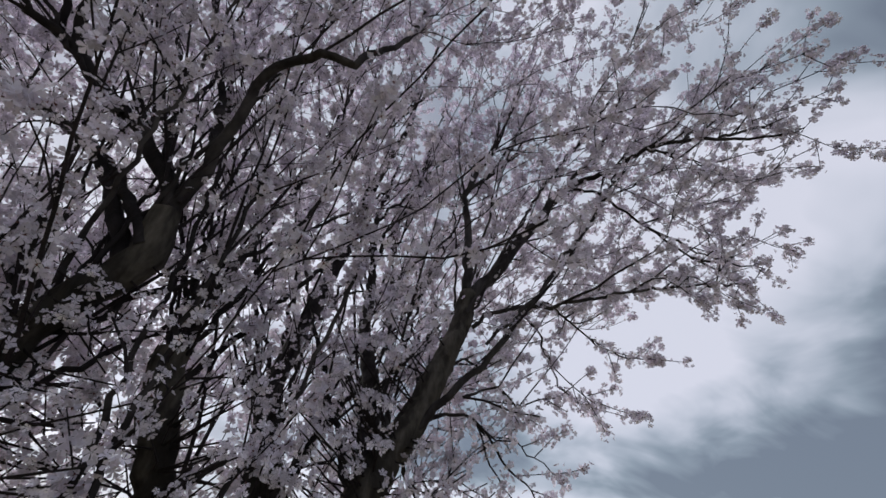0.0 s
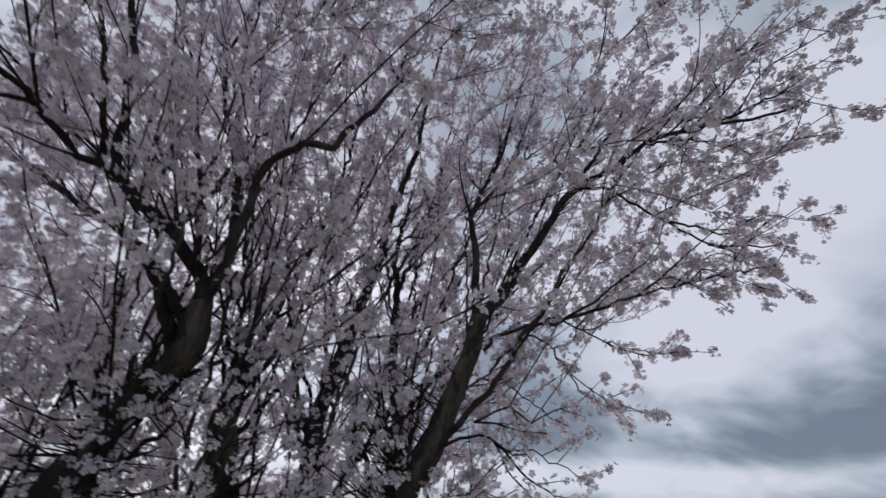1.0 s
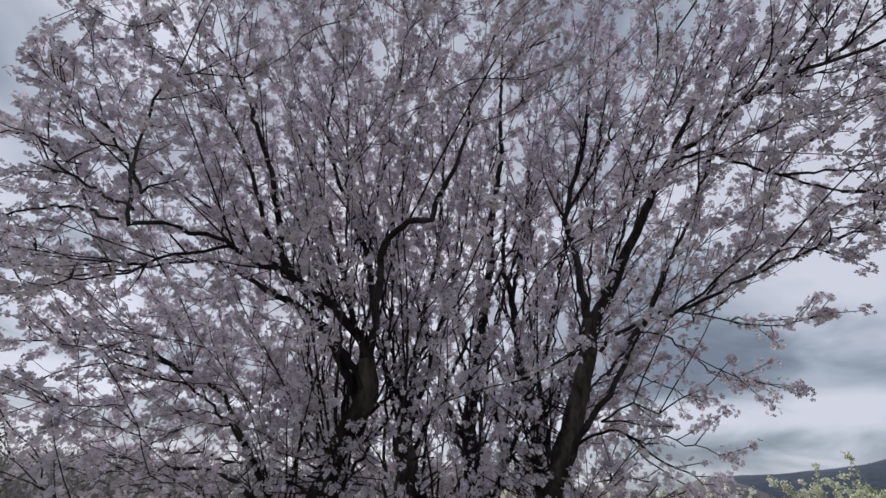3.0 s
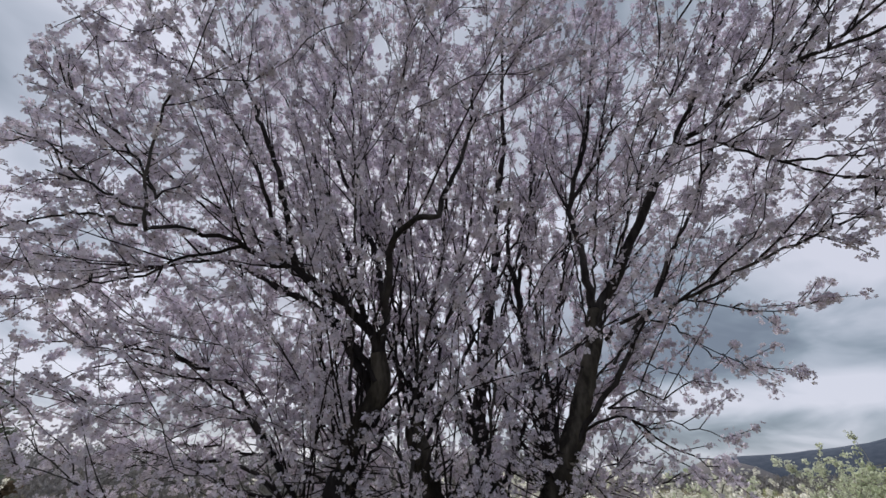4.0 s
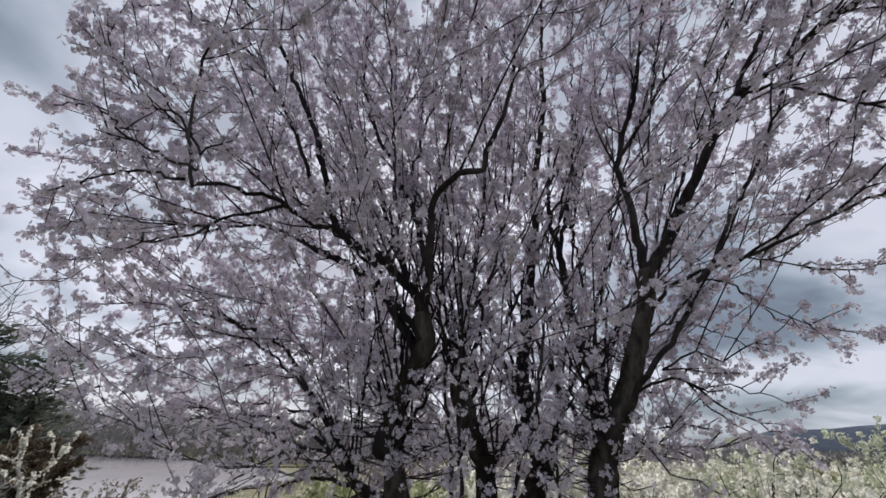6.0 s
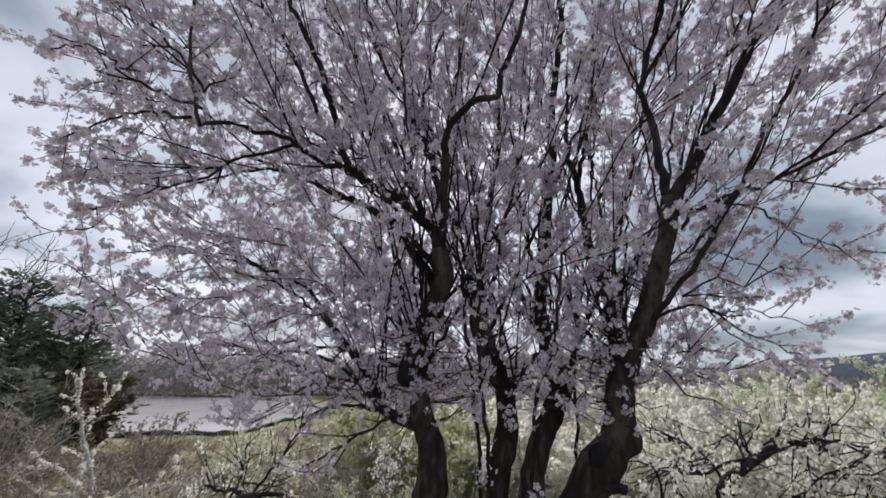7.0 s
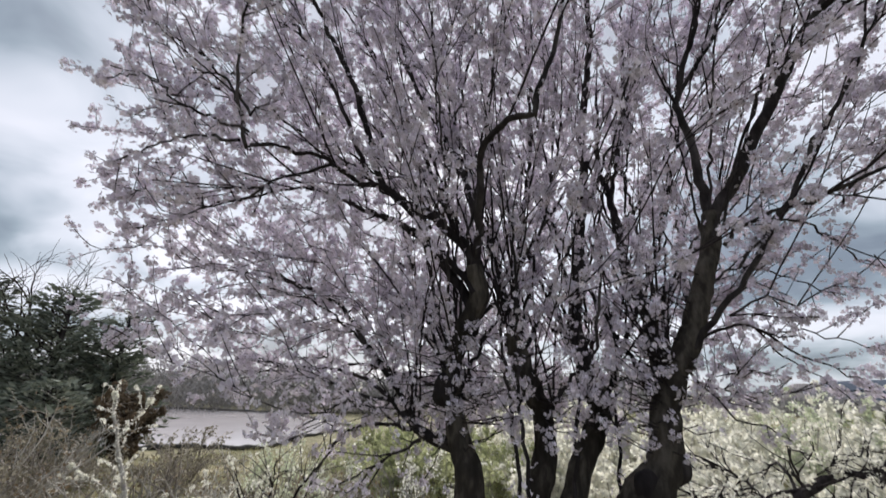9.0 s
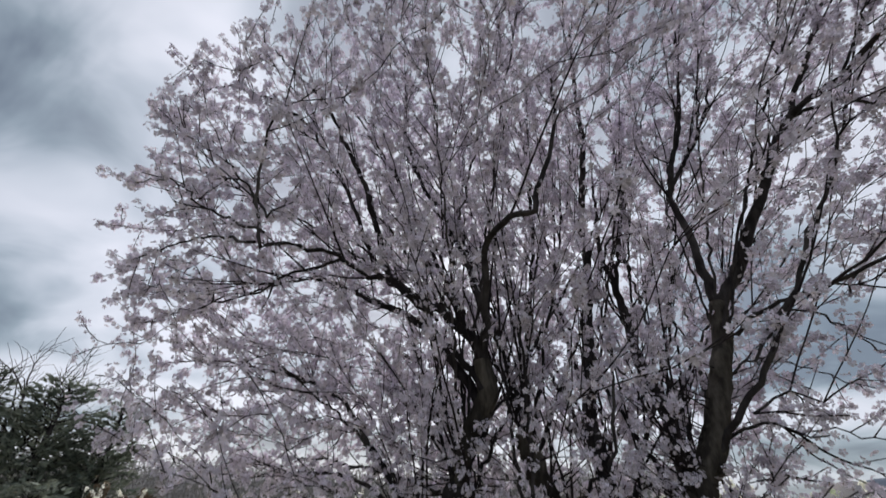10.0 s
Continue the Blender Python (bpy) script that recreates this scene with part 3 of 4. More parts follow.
    limb(tree, "limb", [(-0.71, 0.236, 1.434), (-0.86, 0.3, 1.52), (-1.04, 0.36, 1.57), (-1.26, 0.42, 1.59), (-1.6, 0.5, 1.6), (-2.03, 0.6, 1.67)], 0.012, 0.003, 0.05, 8)
    limb(tree, "limb", [(-0.72, 0.24, 1.44), (-0.91, 0.3, 1.45), (-1.1, 0.36, 1.49), (-1.35, 0.45, 1.55), (-1.68, 0.55, 1.61)], 0.010, 0.003, 0.05, 7)
    limb(tree, "limb", [(-0.58, 0.17, 1.32), (-0.68, 0.22, 1.33), (-0.84, 0.28, 1.32), (-1, 0.34, 1.28)], 0.011, 0.006, 0.05, 7)
    limb(tree, "limb", [(-0.77, 0.2, 1.36), (-0.86, 0.25, 1.41), (-0.99, 0.3, 1.43), (-1.14, 0.36, 1.38), (-1.3, 0.42, 1.3), (-1.41, 0.46, 1.25)], 0.009, 0.004, 0.05, 7)
    limb(tree, "limb", [(-1, 0.34, 1.28), (-1.07, 0.36, 1.23), (-1.17, 0.4, 1.12), (-1.27, 0.44, 0.97)], 0.008, 0.004, 0.05, 6)
    limb(tree, "limb", [(-0.52, 0.15, 1.29), (-0.61, 0.2, 1.24), (-0.75, 0.26, 1.16), (-0.92, 0.32, 1.08), (-1.09, 0.38, 0.99)], 0.008, 0.004, 0.05, 6)
    limb(tree, "limb", [(-0.62, 0.25, 1.36), (-0.66, 0.24, 1.46), (-0.80, 0.22, 1.62), (-1.15, 0.30, 1.96), (-1.60, 0.30, 2.12), (-2.18, 0.30, 2.24), (-2.60, 0.20, 2.19)], 0.0148, 0.0037, 0.05, 7)
    limb(tree, "limb", [(-0.40, 0.08, 1.50), (-0.78, 0.40, 1.58), (-1.37, 0.80, 1.66), (-2.17, 1.20, 1.72), (-2.80, 1.45, 1.70)], 0.0118, 0.0037, 0.05, 7)
    limb(tree, "limb", [(-0.78, 0.22, 1.62), (-1.25, 0.25, 1.95), (-1.81, 0.20, 2.08), (-2.17, 0.10, 1.92), (-2.43, 0.10, 1.75)], 0.0074, 0.0030, 0.05, 6)
    limb(tree, "limb", [(-0.90, 0.05, 2.66), (-1.05, -0.15, 3.1), (-1.43, -0.30, 3.7), (-1.88, -0.45, 4.0), (-2.34, -0.50, 4.13)], 0.0133, 0.0044, 0.05, 7)
    limb(tree, "limb", [(-0.93, -0.78, 2.45), (-1.30, -0.75, 2.85), (-1.75, -0.70, 3.20), (-2.20, -0.65, 3.65)], 0.0060, 0.0030, 0.05, 6)
    limb(tree, "limb", [(-0.90, -0.80, 2.36), (-1.27, -0.80, 2.55), (-1.70, -0.75, 2.85), (-2.10, -0.70, 2.96)], 0.0060, 0.0030, 0.05, 6)
    limb(tree, "limb", [(-0.84, -0.88, 2.26), (-1.26, -0.80, 2.39), (-1.78, -0.70, 2.41)], 0.0060, 0.0030, 0.05, 6)
    # limbs of the middle stems
    limb(tree, "limb", [(0.26, 0.38, 1.48), (0.23, 0.42, 1.56), (0.22, 0.48, 1.67), (0.19, 0.56, 1.78), (0.19, 0.66, 2), (0.21, 0.72, 2.18), (0.24, 0.78, 2.42), (0.28, 0.84, 2.71), (0.31, 0.88, 2.98), (0.32, 0.88, 3.14), (0.33, 0.86, 3.33), (0.37, 0.84, 3.65), (0.43, 0.8, 4.04), (0.43, 0.74, 4.39), (0.47, 0.66, 5.05), (0.5, 0.6, 5.88)], 0.042, 0.006, 0.05, 10, [(0.05, 0.2, 0.05)])
    limb(tree, "stub", [(0.19, 0.56, 1.78), (0.12, 0.55, 1.85), (0.07, 0.54, 1.82)], 0.026, 0.022, 0.05, 8)
    limb(tree, "limb", [(0.53, 0.26, 1.55), (0.54, 0.45, 1.81), (0.53, 0.55, 1.97), (0.5, 0.65, 2.11), (0.48, 0.73, 2.29), (0.48, 0.8, 2.48), (0.46, 0.86, 2.7), (0.44, 0.88, 2.85), (0.41, 0.92, 2.96), (0.42, 0.95, 3.22), (0.46, 1, 3.76)], 0.044, 0.008, 0.05, 10)
    limb(tree, "limb", [(0.46, 0.86, 2.7), (0.52, 0.9, 3.0), (0.6, 0.92, 3.4), (0.66, 0.9, 4.0), (0.7, 0.85, 4.6)], 0.017, 0.005, 0.05, 8)
    limb(tree, "limb", [(-0.08, 0.28, 1.65), (-0.10, 0.32, 1.9), (-0.08, 0.38, 2.3), (-0.02, 0.42, 2.8), (0.0, 0.4, 3.5), (-0.05, 0.35, 4.4)], 0.020, 0.005, 0.05, 8)
    # limbs of the last stem
    limb(tree, "limb", [(0.84, 0.32, 2.35), (0.91, 0.32, 2.43), (0.97, 0.32, 2.52), (1.04, 0.32, 2.65), (1.11, 0.32, 2.79), (1.19, 0.32, 2.92), (1.39, 0.32, 3.3), (1.49, 0.32, 3.43)], 0.030, 0.022, 0.05, 12, [(0.97, 0.2, 0.06)])
    limb(tree, "limb", [(1.49, 0.32, 3.43), (1.62, 0.32, 3.69), (1.78, 0.3, 3.98), (1.96, 0.26, 4.33), (2.15, 0.2, 4.75)], 0.017, 0.008, 0.05, 8)
    limb(tree, "limb", [(1.49, 0.32, 3.43), (1.55, 0.2, 3.43), (1.61, 0.05, 3.39), (1.66, -0.18, 3.37), (1.77, -0.32, 3.35), (1.91, -0.42, 3.34), (2.01, -0.5, 3.3), (2.15, -0.62, 3.3)], 0.019, 0.006, 0.05, 9)
    limb(tree, "limb", [(1.51, 0.32, 3.43), (1.67, 0.28, 3.46), (1.8, 0.22, 3.32), (1.94, 0.15, 3.14), (2.15, 0.1, 2.97), (2.45, 0.05, 2.92)], 0.011, 0.004, 0.05, 7)
    limb(tree, "limb", [(0.83, 0.32, 2.37), (0.83, 0.34, 2.54), (0.83, 0.36, 2.71), (0.82, 0.38, 2.88), (0.8, 0.4, 3.05), (0.82, 0.4, 3.12), (0.87, 0.4, 3.31), (0.96, 0.4, 3.55), (1.04, 0.4, 3.87), (1.17, 0.4, 4.55)], 0.023, 0.006, 0.05, 9)
    limb(tree, "limb", [(0.82, 0.4, 3.12), (0.94, 0.42, 3.31), (1.13, 0.45, 3.65), (1.3, 0.45, 4.1)], 0.013, 0.006, 0.05, 7)
    limb(tree, "limb", [(0.62, 0.22, 1.68), (0.73, 0.17, 1.82), (0.84, 0.14, 1.94), (0.92, 0.12, 2.08), (0.99, 0.1, 2.2), (1.06, 0.09, 2.31), (1.13, 0.08, 2.44), (1.22, 0.06, 2.6), (1.29, 0.05, 2.7), (1.36, 0.05, 2.81), (1.48, 0.03, 3.05), (1.6, 0, 3.35)], 0.0135, 0.005, 0.05, 8)
    limb(tree, "limb", [(0.87, 0.32, 2.19), (0.91, 0.28, 2.25), (1.01, 0.23, 2.28), (1.07, 0.2, 2.31), (1.16, 0.14, 2.3), (1.24, 0.1, 2.33), (1.32, 0.08, 2.37), (1.6, 0.05, 2.5), (2, 0, 2.65), (2.4, -0.02, 2.8)], 0.01, 0.005, 0.05, 7)
    limb(tree, "limb", [(0.86, 0.10, 2.06), (1.16, 0.20, 2.34), (1.49, 0.35, 2.37), (1.77, 0.40, 2.35), (2.06, 0.42, 2.42)], 0.0067, 0.0030, 0.05, 6)
    limb(tree, "limb", [(0.84, 0.12, 2.02), (1.04, 0.20, 2.25), (1.31, 0.40, 2.24), (1.50, 0.55, 2.14), (1.74, 0.60, 2.11)], 0.0067, 0.0030, 0.05, 6)
    limb(tree, "limb", [(0.66, 0.27, 1.78), (0.85, 0.40, 2.06), (1.06, 0.60, 2.15), (1.32, 0.79, 2.12), (1.52, 0.80, 2.04)], 0.0074, 0.0030, 0.05, 6)
    limb(tree, "limb", [(0.68, 0.26, 1.74), (0.81, 0.29, 1.81), (0.91, 0.33, 1.82), (1.02, 0.36, 1.74), (1.10, 0.40, 1.70), (1.19, 0.43, 1.67), (1.27, 0.47, 1.63), (1.35, 0.50, 1.60)], 0.0078, 0.0022, 0.05, 6)
    limb(tree, "limb", [(0.92, 0.34, 1.82), (0.99, 0.38, 1.79), (1.14, 0.42, 1.81), (1.23, 0.47, 1.79), (1.34, 0.51, 1.77), (1.47, 0.55, 1.74)], 0.0048, 0.0022, 0.05, 6)
    limb(tree, "limb", [(0.80, 0.20, 1.84), (0.96, 0.25, 1.92), (1.09, 0.30, 1.90), (1.21, 0.35, 1.97), (1.35, 0.40, 2.03)], 0.0055, 0.0022, 0.05, 6)
    limb(tree, "limb", [(0.62, 0.22, 1.63), (0.65, 0.28, 1.59), (0.73, 0.33, 1.52), (0.81, 0.39, 1.43), (0.92, 0.44, 1.40), (1.03, 0.50, 1.36)], 0.0062, 0.0022, 0.05, 6)
    limb(tree, "limb", [(0.92, 0.34, 1.82), (1.01, 0.41, 1.73), (1.09, 0.47, 1.68), (1.20, 0.54, 1.62), (1.27, 0.60, 1.57)], 0.0045, 0.0022, 0.05, 6)
    for pts in ([(1.77, -0.32, 3.35), (1.95, -0.33, 3.6), (2.2, -0.3, 3.95)], [(1.91, -0.42, 3.34), (2.2, -0.48, 3.55), (2.55, -0.5, 3.8)], [(1.61, 0.05, 3.39), (1.85, 0.02, 3.8), (2.1, 0.0, 4.3)],
                [(1.94, 0.15, 3.14), (2.4, 0.2, 3.2), (2.9, 0.25, 3.32)], [(2.15, 0.10, 2.97), (2.32, 0.0, 2.93), (2.48, -0.08, 2.90)], [(1.66, -0.18, 3.37), (2.0, -0.15, 3.55), (2.5, -0.1, 3.7)]):
        limb(tree, "limb", pts, 0.009, 0.003, 0.05, 6)
    # limbs that fan away to the back of the crown
    back = np.random.default_rng(4)
    for k in range(15):
        x0, y0, z0 = [(-0.35, 0.06, 1.45), (0.02, 0.28, 1.38), (0.27, 0.35, 1.44), (0.51, 0.19, 1.42), (-0.36, 0.06, 1.60), (-0.08, 0.28, 1.65), (0.20, 0.54, 1.76), (0.58, 0.22, 1.62), (0.66, 0.24, 1.77)][k % 9]
        a = radians(-70 + 140 * (k + back.uniform(0.1, 0.9)) / 15)
        reach, top = back.uniform(0.7, 1.7), back.uniform(2.6, 4.6)
        q = np.array([x0 + math.sin(a) * reach * 1.2, 0.35 + math.cos(a) * reach, top])
        mid = np.array([x0, y0, z0]) * 0.55 + q * 0.45 + (0, 0, -0.10)
        limb(tree, "limb", [(x0, y0, z0), tuple(mid), tuple(q)], back.uniform(0.008, 0.015), 0.004, 0.05, 7)

    # straight upright branches that fan out from the heads
    for k in range(34):
        x0, y0, z0 = [(-0.34, 0.05, 1.68), (-0.10, 0.28, 1.72), (0.19, 0.58, 1.84), (0.54, 0.45, 1.81), (-0.46, 0.03, 2.30), (0.48, 0.78, 2.42), (0.80, 0.30, 2.17)][k % 7]
        q = np.array([x0 * 1.6 + back.uniform(-1.5, 1.3) + (-0.35 if x0 < 0 else 0.15), y0 + back.uniform(-0.75, 1.1), back.uniform(3.4, 5.0)])
        p0 = np.array([x0, y0, z0]) + back.normal(0, 0.03, 3)
        mid = p0 * 0.5 + q * 0.5 + (q - p0)[[0, 1, 2]] * (0.06, 0.06, -0.04) * -1
        limb(tree, "limb", [tuple(p0), tuple(mid), tuple(q)], back.uniform(0.0055, 0.0095), 0.003, 0.05, 6)

    # twigs that stand out of the outline, each from the nearest limb
    for start, end in FINGERS:
        start, end = np.array(start), np.array(end)
        wood = np.vstack([line for line, r in TREE_LIMBS if r.min() < 0.02])
        gap = start - wood
        far = np.linalg.norm(gap, axis=1)
        along = (gap @ unit(end - start)) / (far + 1e-6)
        root = wood[int(np.argmin(far * (2.6 - 1.6 * along) + (far < 0.12) + 3 * (along < 0.7)))]
        bend = start * 0.5 + root * 0.5 + (0, 0, 0.02)
        s = smooth_line([root, bend, start, start * 0.4 + end * 0.6 - (0, 0, 0.015), end], 0.06)
        ends.append((s, np.linspace(0.0042, 0.0019, len(s))))
        tan = unit(end - start)
        for f in (0.35, 0.55, 0.7, 0.85):
            w = shoot(rng, start + (end - start) * f, side_way(rng, tan, 20, 50), rng.uniform(0.08, 0.24), 0.02, 0.08, 0.06)
            ends.append((w, np.linspace(0.0026, 0.0015, len(w))))

    # side twigs where thin limbs reach out of the crown
    for line, r in TREE_LIMBS:
        tan = unit(np.gradient(line, axis=0))
        for i in range(2, len(line), 2):
            if r[i] < 0.008 and line[i, 2] > 1.4 and not in_crown(line[i]):
                w = shoot(rng, line[i], unit(side_way(rng, tan[i], 18, 50) + (0, 0, 0.05)), rng.uniform(0.08, 0.30), 0.02, 0.09, 0.06)
                ends.append((w, np.linspace(0.0026, 0.0015, len(w))))

    # long shoots: each grows from the nearest fitting limb or shoot towards a free spot of the crown
    blooms, twigs, spur_wood = Blooms(), Pile(), Pile()
    nodes, ways, girth = [], [], []
    for line, r in TREE_LIMBS:
        keep = (line[:, 2] > 1.42) | (r < 0.03)
        nodes.append(line[keep])
        girth.append(r[keep])
        ways.append(unit(np.gradient(line, axis=0))[keep])
        slim, thin = (r < 0.020) & keep, (r < 0.011) & keep
        if slim.sum() > 3:
            blooms.along(rng, line[slim], FLOWERS_LONG * 0.3, 0.05, BLOOM_SIZE)
        if thin.sum() > 3:
            blooms.along(rng, line[thin], FLOWERS_LONG * (1.0 if line[-1, 2] > 1.4 else 0.3), 0.045, BLOOM_SIZE)
    nodes, ways, girth = np.vstack(nodes), np.vstack(ways), np.concatenate(girth)
    seconds = []
    spots = []
    while len(spots) < SHOOTS:
        q = np.array([rng.uniform(-2.8, 2.8), rng.uniform(-1.0, 2.2), rng.uniform(1.0, 5.4)])
        front = (q[1] < 0.15 and -0.9 < q[0] < 1.5 and q[2] < 3.2) or (q[1] < 0.38 and 0.6 < q[0] < 1.9 and q[2] < 3.8) or (q[1] < 0.7 and -0.15 < q[0] < 1.0 and q[2] < 3.2)
        if in_crown(q) and rng.random() < (0.20 if front else 1.0 if q[1] < 1.1 else 0.6):
            spots.append(q)
    # the low heart of the crown, behind the stems, is the densest
    for _ in range(310):
        spots.append(np.array([rng.uniform(-0.85, 0.6), rng.uniform(0.25, 1.3), rng.uniform(1.3, 2.1)]))
    for _ in range(130):
        spots.append(np.array([rng.uniform(-0.8, 0.3), rng.uniform(0.12, 0.7), rng.uniform(1.35, 2.0)]))
    for _ in range(190):
        spots.append(np.array([rng.uniform(-1.9, -0.5), rng.uniform(0.1, 1.2), rng.uniform(1.7, 2.5)]))
    for _ in range(150):
        spots.append(np.array([rng.uniform(0.55, 1.2), rng.uniform(0.3, 1.15), rng.uniform(1.45, 2.15)]))
    spots = sorted(spots, key=lambda q: float(np.linalg.norm((q - (0.15, 0.25, 1.6)) * (1, 1, 0.8))))
    for q in spots:
        d = q - nodes
        out = unit(q - (0.12, 0.2, 1.25))
        dist = np.linalg.norm(d, axis=1)
        lean = (d * ways).sum(1) / (dist + 1e-6)
        cost = dist * (2.1 - 1.25 * lean) + (dist < 0.10) * 9 + np.maximum(0, -d[:, 2]) * 0.4 + 0.55 * dist * (1 - (d @ out) / (dist + 1e-6))
        i = int(np.argmin(cost))
        gap = dist[i]
        if lean[i] < 0.55 or gap > 0.6 or (d[i, 2] < -0.3 * gap and q[2] > 2.2):
            continue
        n = max(3, int(gap / 0.08) + 1)
        t = np.linspace(0, 1, n)[:, None]
        m0 = ways[i] * gap * 0.75
        m1 = unit(d[i] + out * 0.8 * gap + (0, 0, 0.10 * gap) + rng.normal(0, 0.12 * gap, 3)) * gap
        s = (2 * t**3 - 3 * t**2 + 1) * nodes[i] + (t**3 - 2 * t**2 + t) * m0 + (-2 * t**3 + 3 * t**2) * q + (t**3 - t**2) * m1
        s[1:-1] += rng.normal(0, 0.004, s[1:-1].shape)
        r = np.linspace(min(0.010, girth[i] * 0.85, 0.0046 + 0.0075 * gap), 0.0026, n)
        seconds.append((s, r))
        girth = np.concatenate([girth, r[1:]])
        nodes = np.vstack([nodes, s[1:]])
        ways = np.vstack([ways, unit(np.gradient(s, axis=0))[1:]])
    # long straight shoots of the last years, fanning up and outwards from the limbs
    slender = [(line, r) for line, r in TREE_LIMBS if r.min() < 0.03]
    for _ in range(LONG_SHOOTS):
        line, r = slender[rng.integers(len(slender))]
        i = rng.integers(len(line) // 4, len(line))
        if line[i, 2] < 1.5 or r[i] > 0.035:
            continue
        tan = unit(np.gradient(line, axis=0))[i]
        out = unit(line[i] - (0.12, 0.25, 0.9))
        way = unit(tan * 0.5 + out * 0.75 + rng.normal(0, 0.28, 3) + (0, 0, 0.15))
        s = shoot(rng, line[i], way, rng.uniform(0.5, 1.5), 0.015, 0.035, 0.12, in_crown)
        if len(s) > 3 and not (s[-1][1] < 0.0 and -0.7 < s[-1][0] < 1.2 and s[-1][2] < 3.0):
            seconds.append((s, np.linspace(min(0.0062, r[i] * 0.8), 0.0021, len(s))))
    # upright water shoots from the pollarded heads
    for head, many in (((-0.11, 0.28, 1.75), 6), ((0.19, 0.56, 1.78), 2), ((-0.35, 0.06, 1.55), 6), ((0.53, 0.21, 1.52), 3), ((0.02, 0.28, 1.42), 3), ((-0.62, 0.22, 1.36), 5), ((-0.24, 0.02, 2.08), 5)):
        for _ in range(many):
            way = unit(np.array([rng.normal(0, 0.30), rng.normal(0.05, 0.30), 1.0]))
            s = shoot(rng, np.array(head) + rng.normal(0, 0.03, 3), way, rng.uniform(0.5, 1.6), 0.03, 0.06, 0.13)
            seconds.append((s, np.linspace(0.007, 0.002, len(s))))
    for s, r in seconds:
        n = len(s)
        v, f = tube(s, r, 4)
        twigs.add(v, f)
        blooms.along(rng, s, FLOWERS_LONG, 0.039, BLOOM_SIZE, 0.08)
        tan = unit(np.gradient(s, axis=0))
        total = np.linalg.norm(np.diff(s, axis=0), axis=1).sum()
        for _ in range(rng.poisson(total * TWIGS)):
            i = rng.integers(max(1, n // 5), n)
            w = shoot(rng, s[i], unit(side_way(rng, tan[i], 16, 46) + (0, 0, 0.10)), rng.uniform(0.10, 0.42), 0.02, 0.09, 0.10, in_crown)
            if len(w) < 2:
                continue
            v, f = tube(w, np.linspace(0.0026, 0.0014, len(w)), 3)
            twigs.add(v, f)
            blooms.along(rng, w, FLOWERS_SHORT, 0.035, BLOOM_SIZE)
    for s, r in ends:
        twigs.add(*tube(s, r, 4))
        blooms.along(rng, s, 125, 0.036, BLOOM_SIZE, 0.15 if len(s) > 8 else 0.0, 9)
    # old thick wood carries little blossom: clear most of the flowers close round it
    old = np.vstack([line[(r > 0.015)][::2] for line, r in TREE_LIMBS if (r > 0.015).sum() > 2])
    at, ax, size = np.vstack(blooms.at), np.vstack(blooms.ax), np.concatenate(blooms.size)
    gap = np.concatenate([np.sqrt(((c[:, None] - old[None]) ** 2).sum(-1).min(1)) for c in np.array_split(at, 200)])
    keep = (gap > 0.17) | (rng.random(len(at)) < 0.10 + 0.5 * (gap / 0.17) ** 2)
    blooms.at, blooms.ax, blooms.size = [at[keep]], [ax[keep]], [size[keep]]
    part("twig_spray", twigs.mesh("twig_spray", TWIG), tree, "fine dark twigs", "stuff")
    part("blossom", blooms.mesh(rng, "blossom", PETAL), tree, "pale pink five-petalled blossom", "stuff")

    # tufts of blossom on short spurs straight from the old wood
    sprig = Blooms()
    sprig.at.append(np.array([(0, 0, 0.02), (0.022, 0.008, 0.012), (-0.018, 0.016, 0.014), (0.004, -0.024, 0.010), (-0.012, -0.012, 0.030), (0.014, 0.020, 0.034), (0.020, -0.014, 0.030)]))
    sprig.ax.append(sprig.at[0] + (0, 0, 0.004))
    sprig.size.append(np.array([0.031, 0.029, 0.033, 0.030, 0.028, 0.031, 0.027]))
    sprig_mesh = sprig.mesh(rng, "sprig", PETAL)
    stout = np.vstack([line for line, r in TREE_LIMBS if r[0] > 0.024 and len(line) > 3])
    for head, many, wide in (((-0.38, 0.0, 1.52), 60, 0.12), ((-0.30, -0.02, 1.68), 12, 0.07), ((-0.46, 0.02, 1.38), 24, 0.10), ((-0.06, 0.0, 1.56), 30, 0.10), ((0.08, 0.0, 1.40), 10, 0.07), ((0.27, 0.14, 1.62), 24, 0.10),
                             ((0.46, 0.12, 1.52), 34, 0.10), ((0.40, 0.12, 1.74), 34, 0.12), ((-0.66, 0.20, 1.44), 24, 0.12), ((0.33, 0.10, 1.38), 18, 0.08)):
        for _ in range(many):
            p = np.array(head) + rng.normal(0, wide, 3) * (1, 0.6, 1.1)
            ob = part("sprig", sprig_mesh, tree)
            out = unit((p - head) + rng.normal(0, 0.05, 3) + (0, -0.06, 0))
            ob.matrix_basis = Matrix.Translation(p) @ Vector(out).to_track_quat("Z", "Y").to_matrix().to_4x4() @ Matrix.Rotation(rng.uniform(0, 6.28), 4, "Z") @ Matrix.Scale(rng.uniform(0.5, 0.85), 4)
            root = stout[int(np.argmin(((stout - p) ** 2).sum(1) + 0.01 * rng.random(len(stout))))]
            v, f = tube(np.array([root, root * 0.5 + p * 0.5 + rng.normal(0, 0.012, 3) - (0, 0, 0.01), p]), [0.004, 0.003, 0.002], 3)
            spur_wood.add(v, f)
    part("spur_wood", spur_wood.mesh("spur_wood", TWIG), tree, kind="stuff")

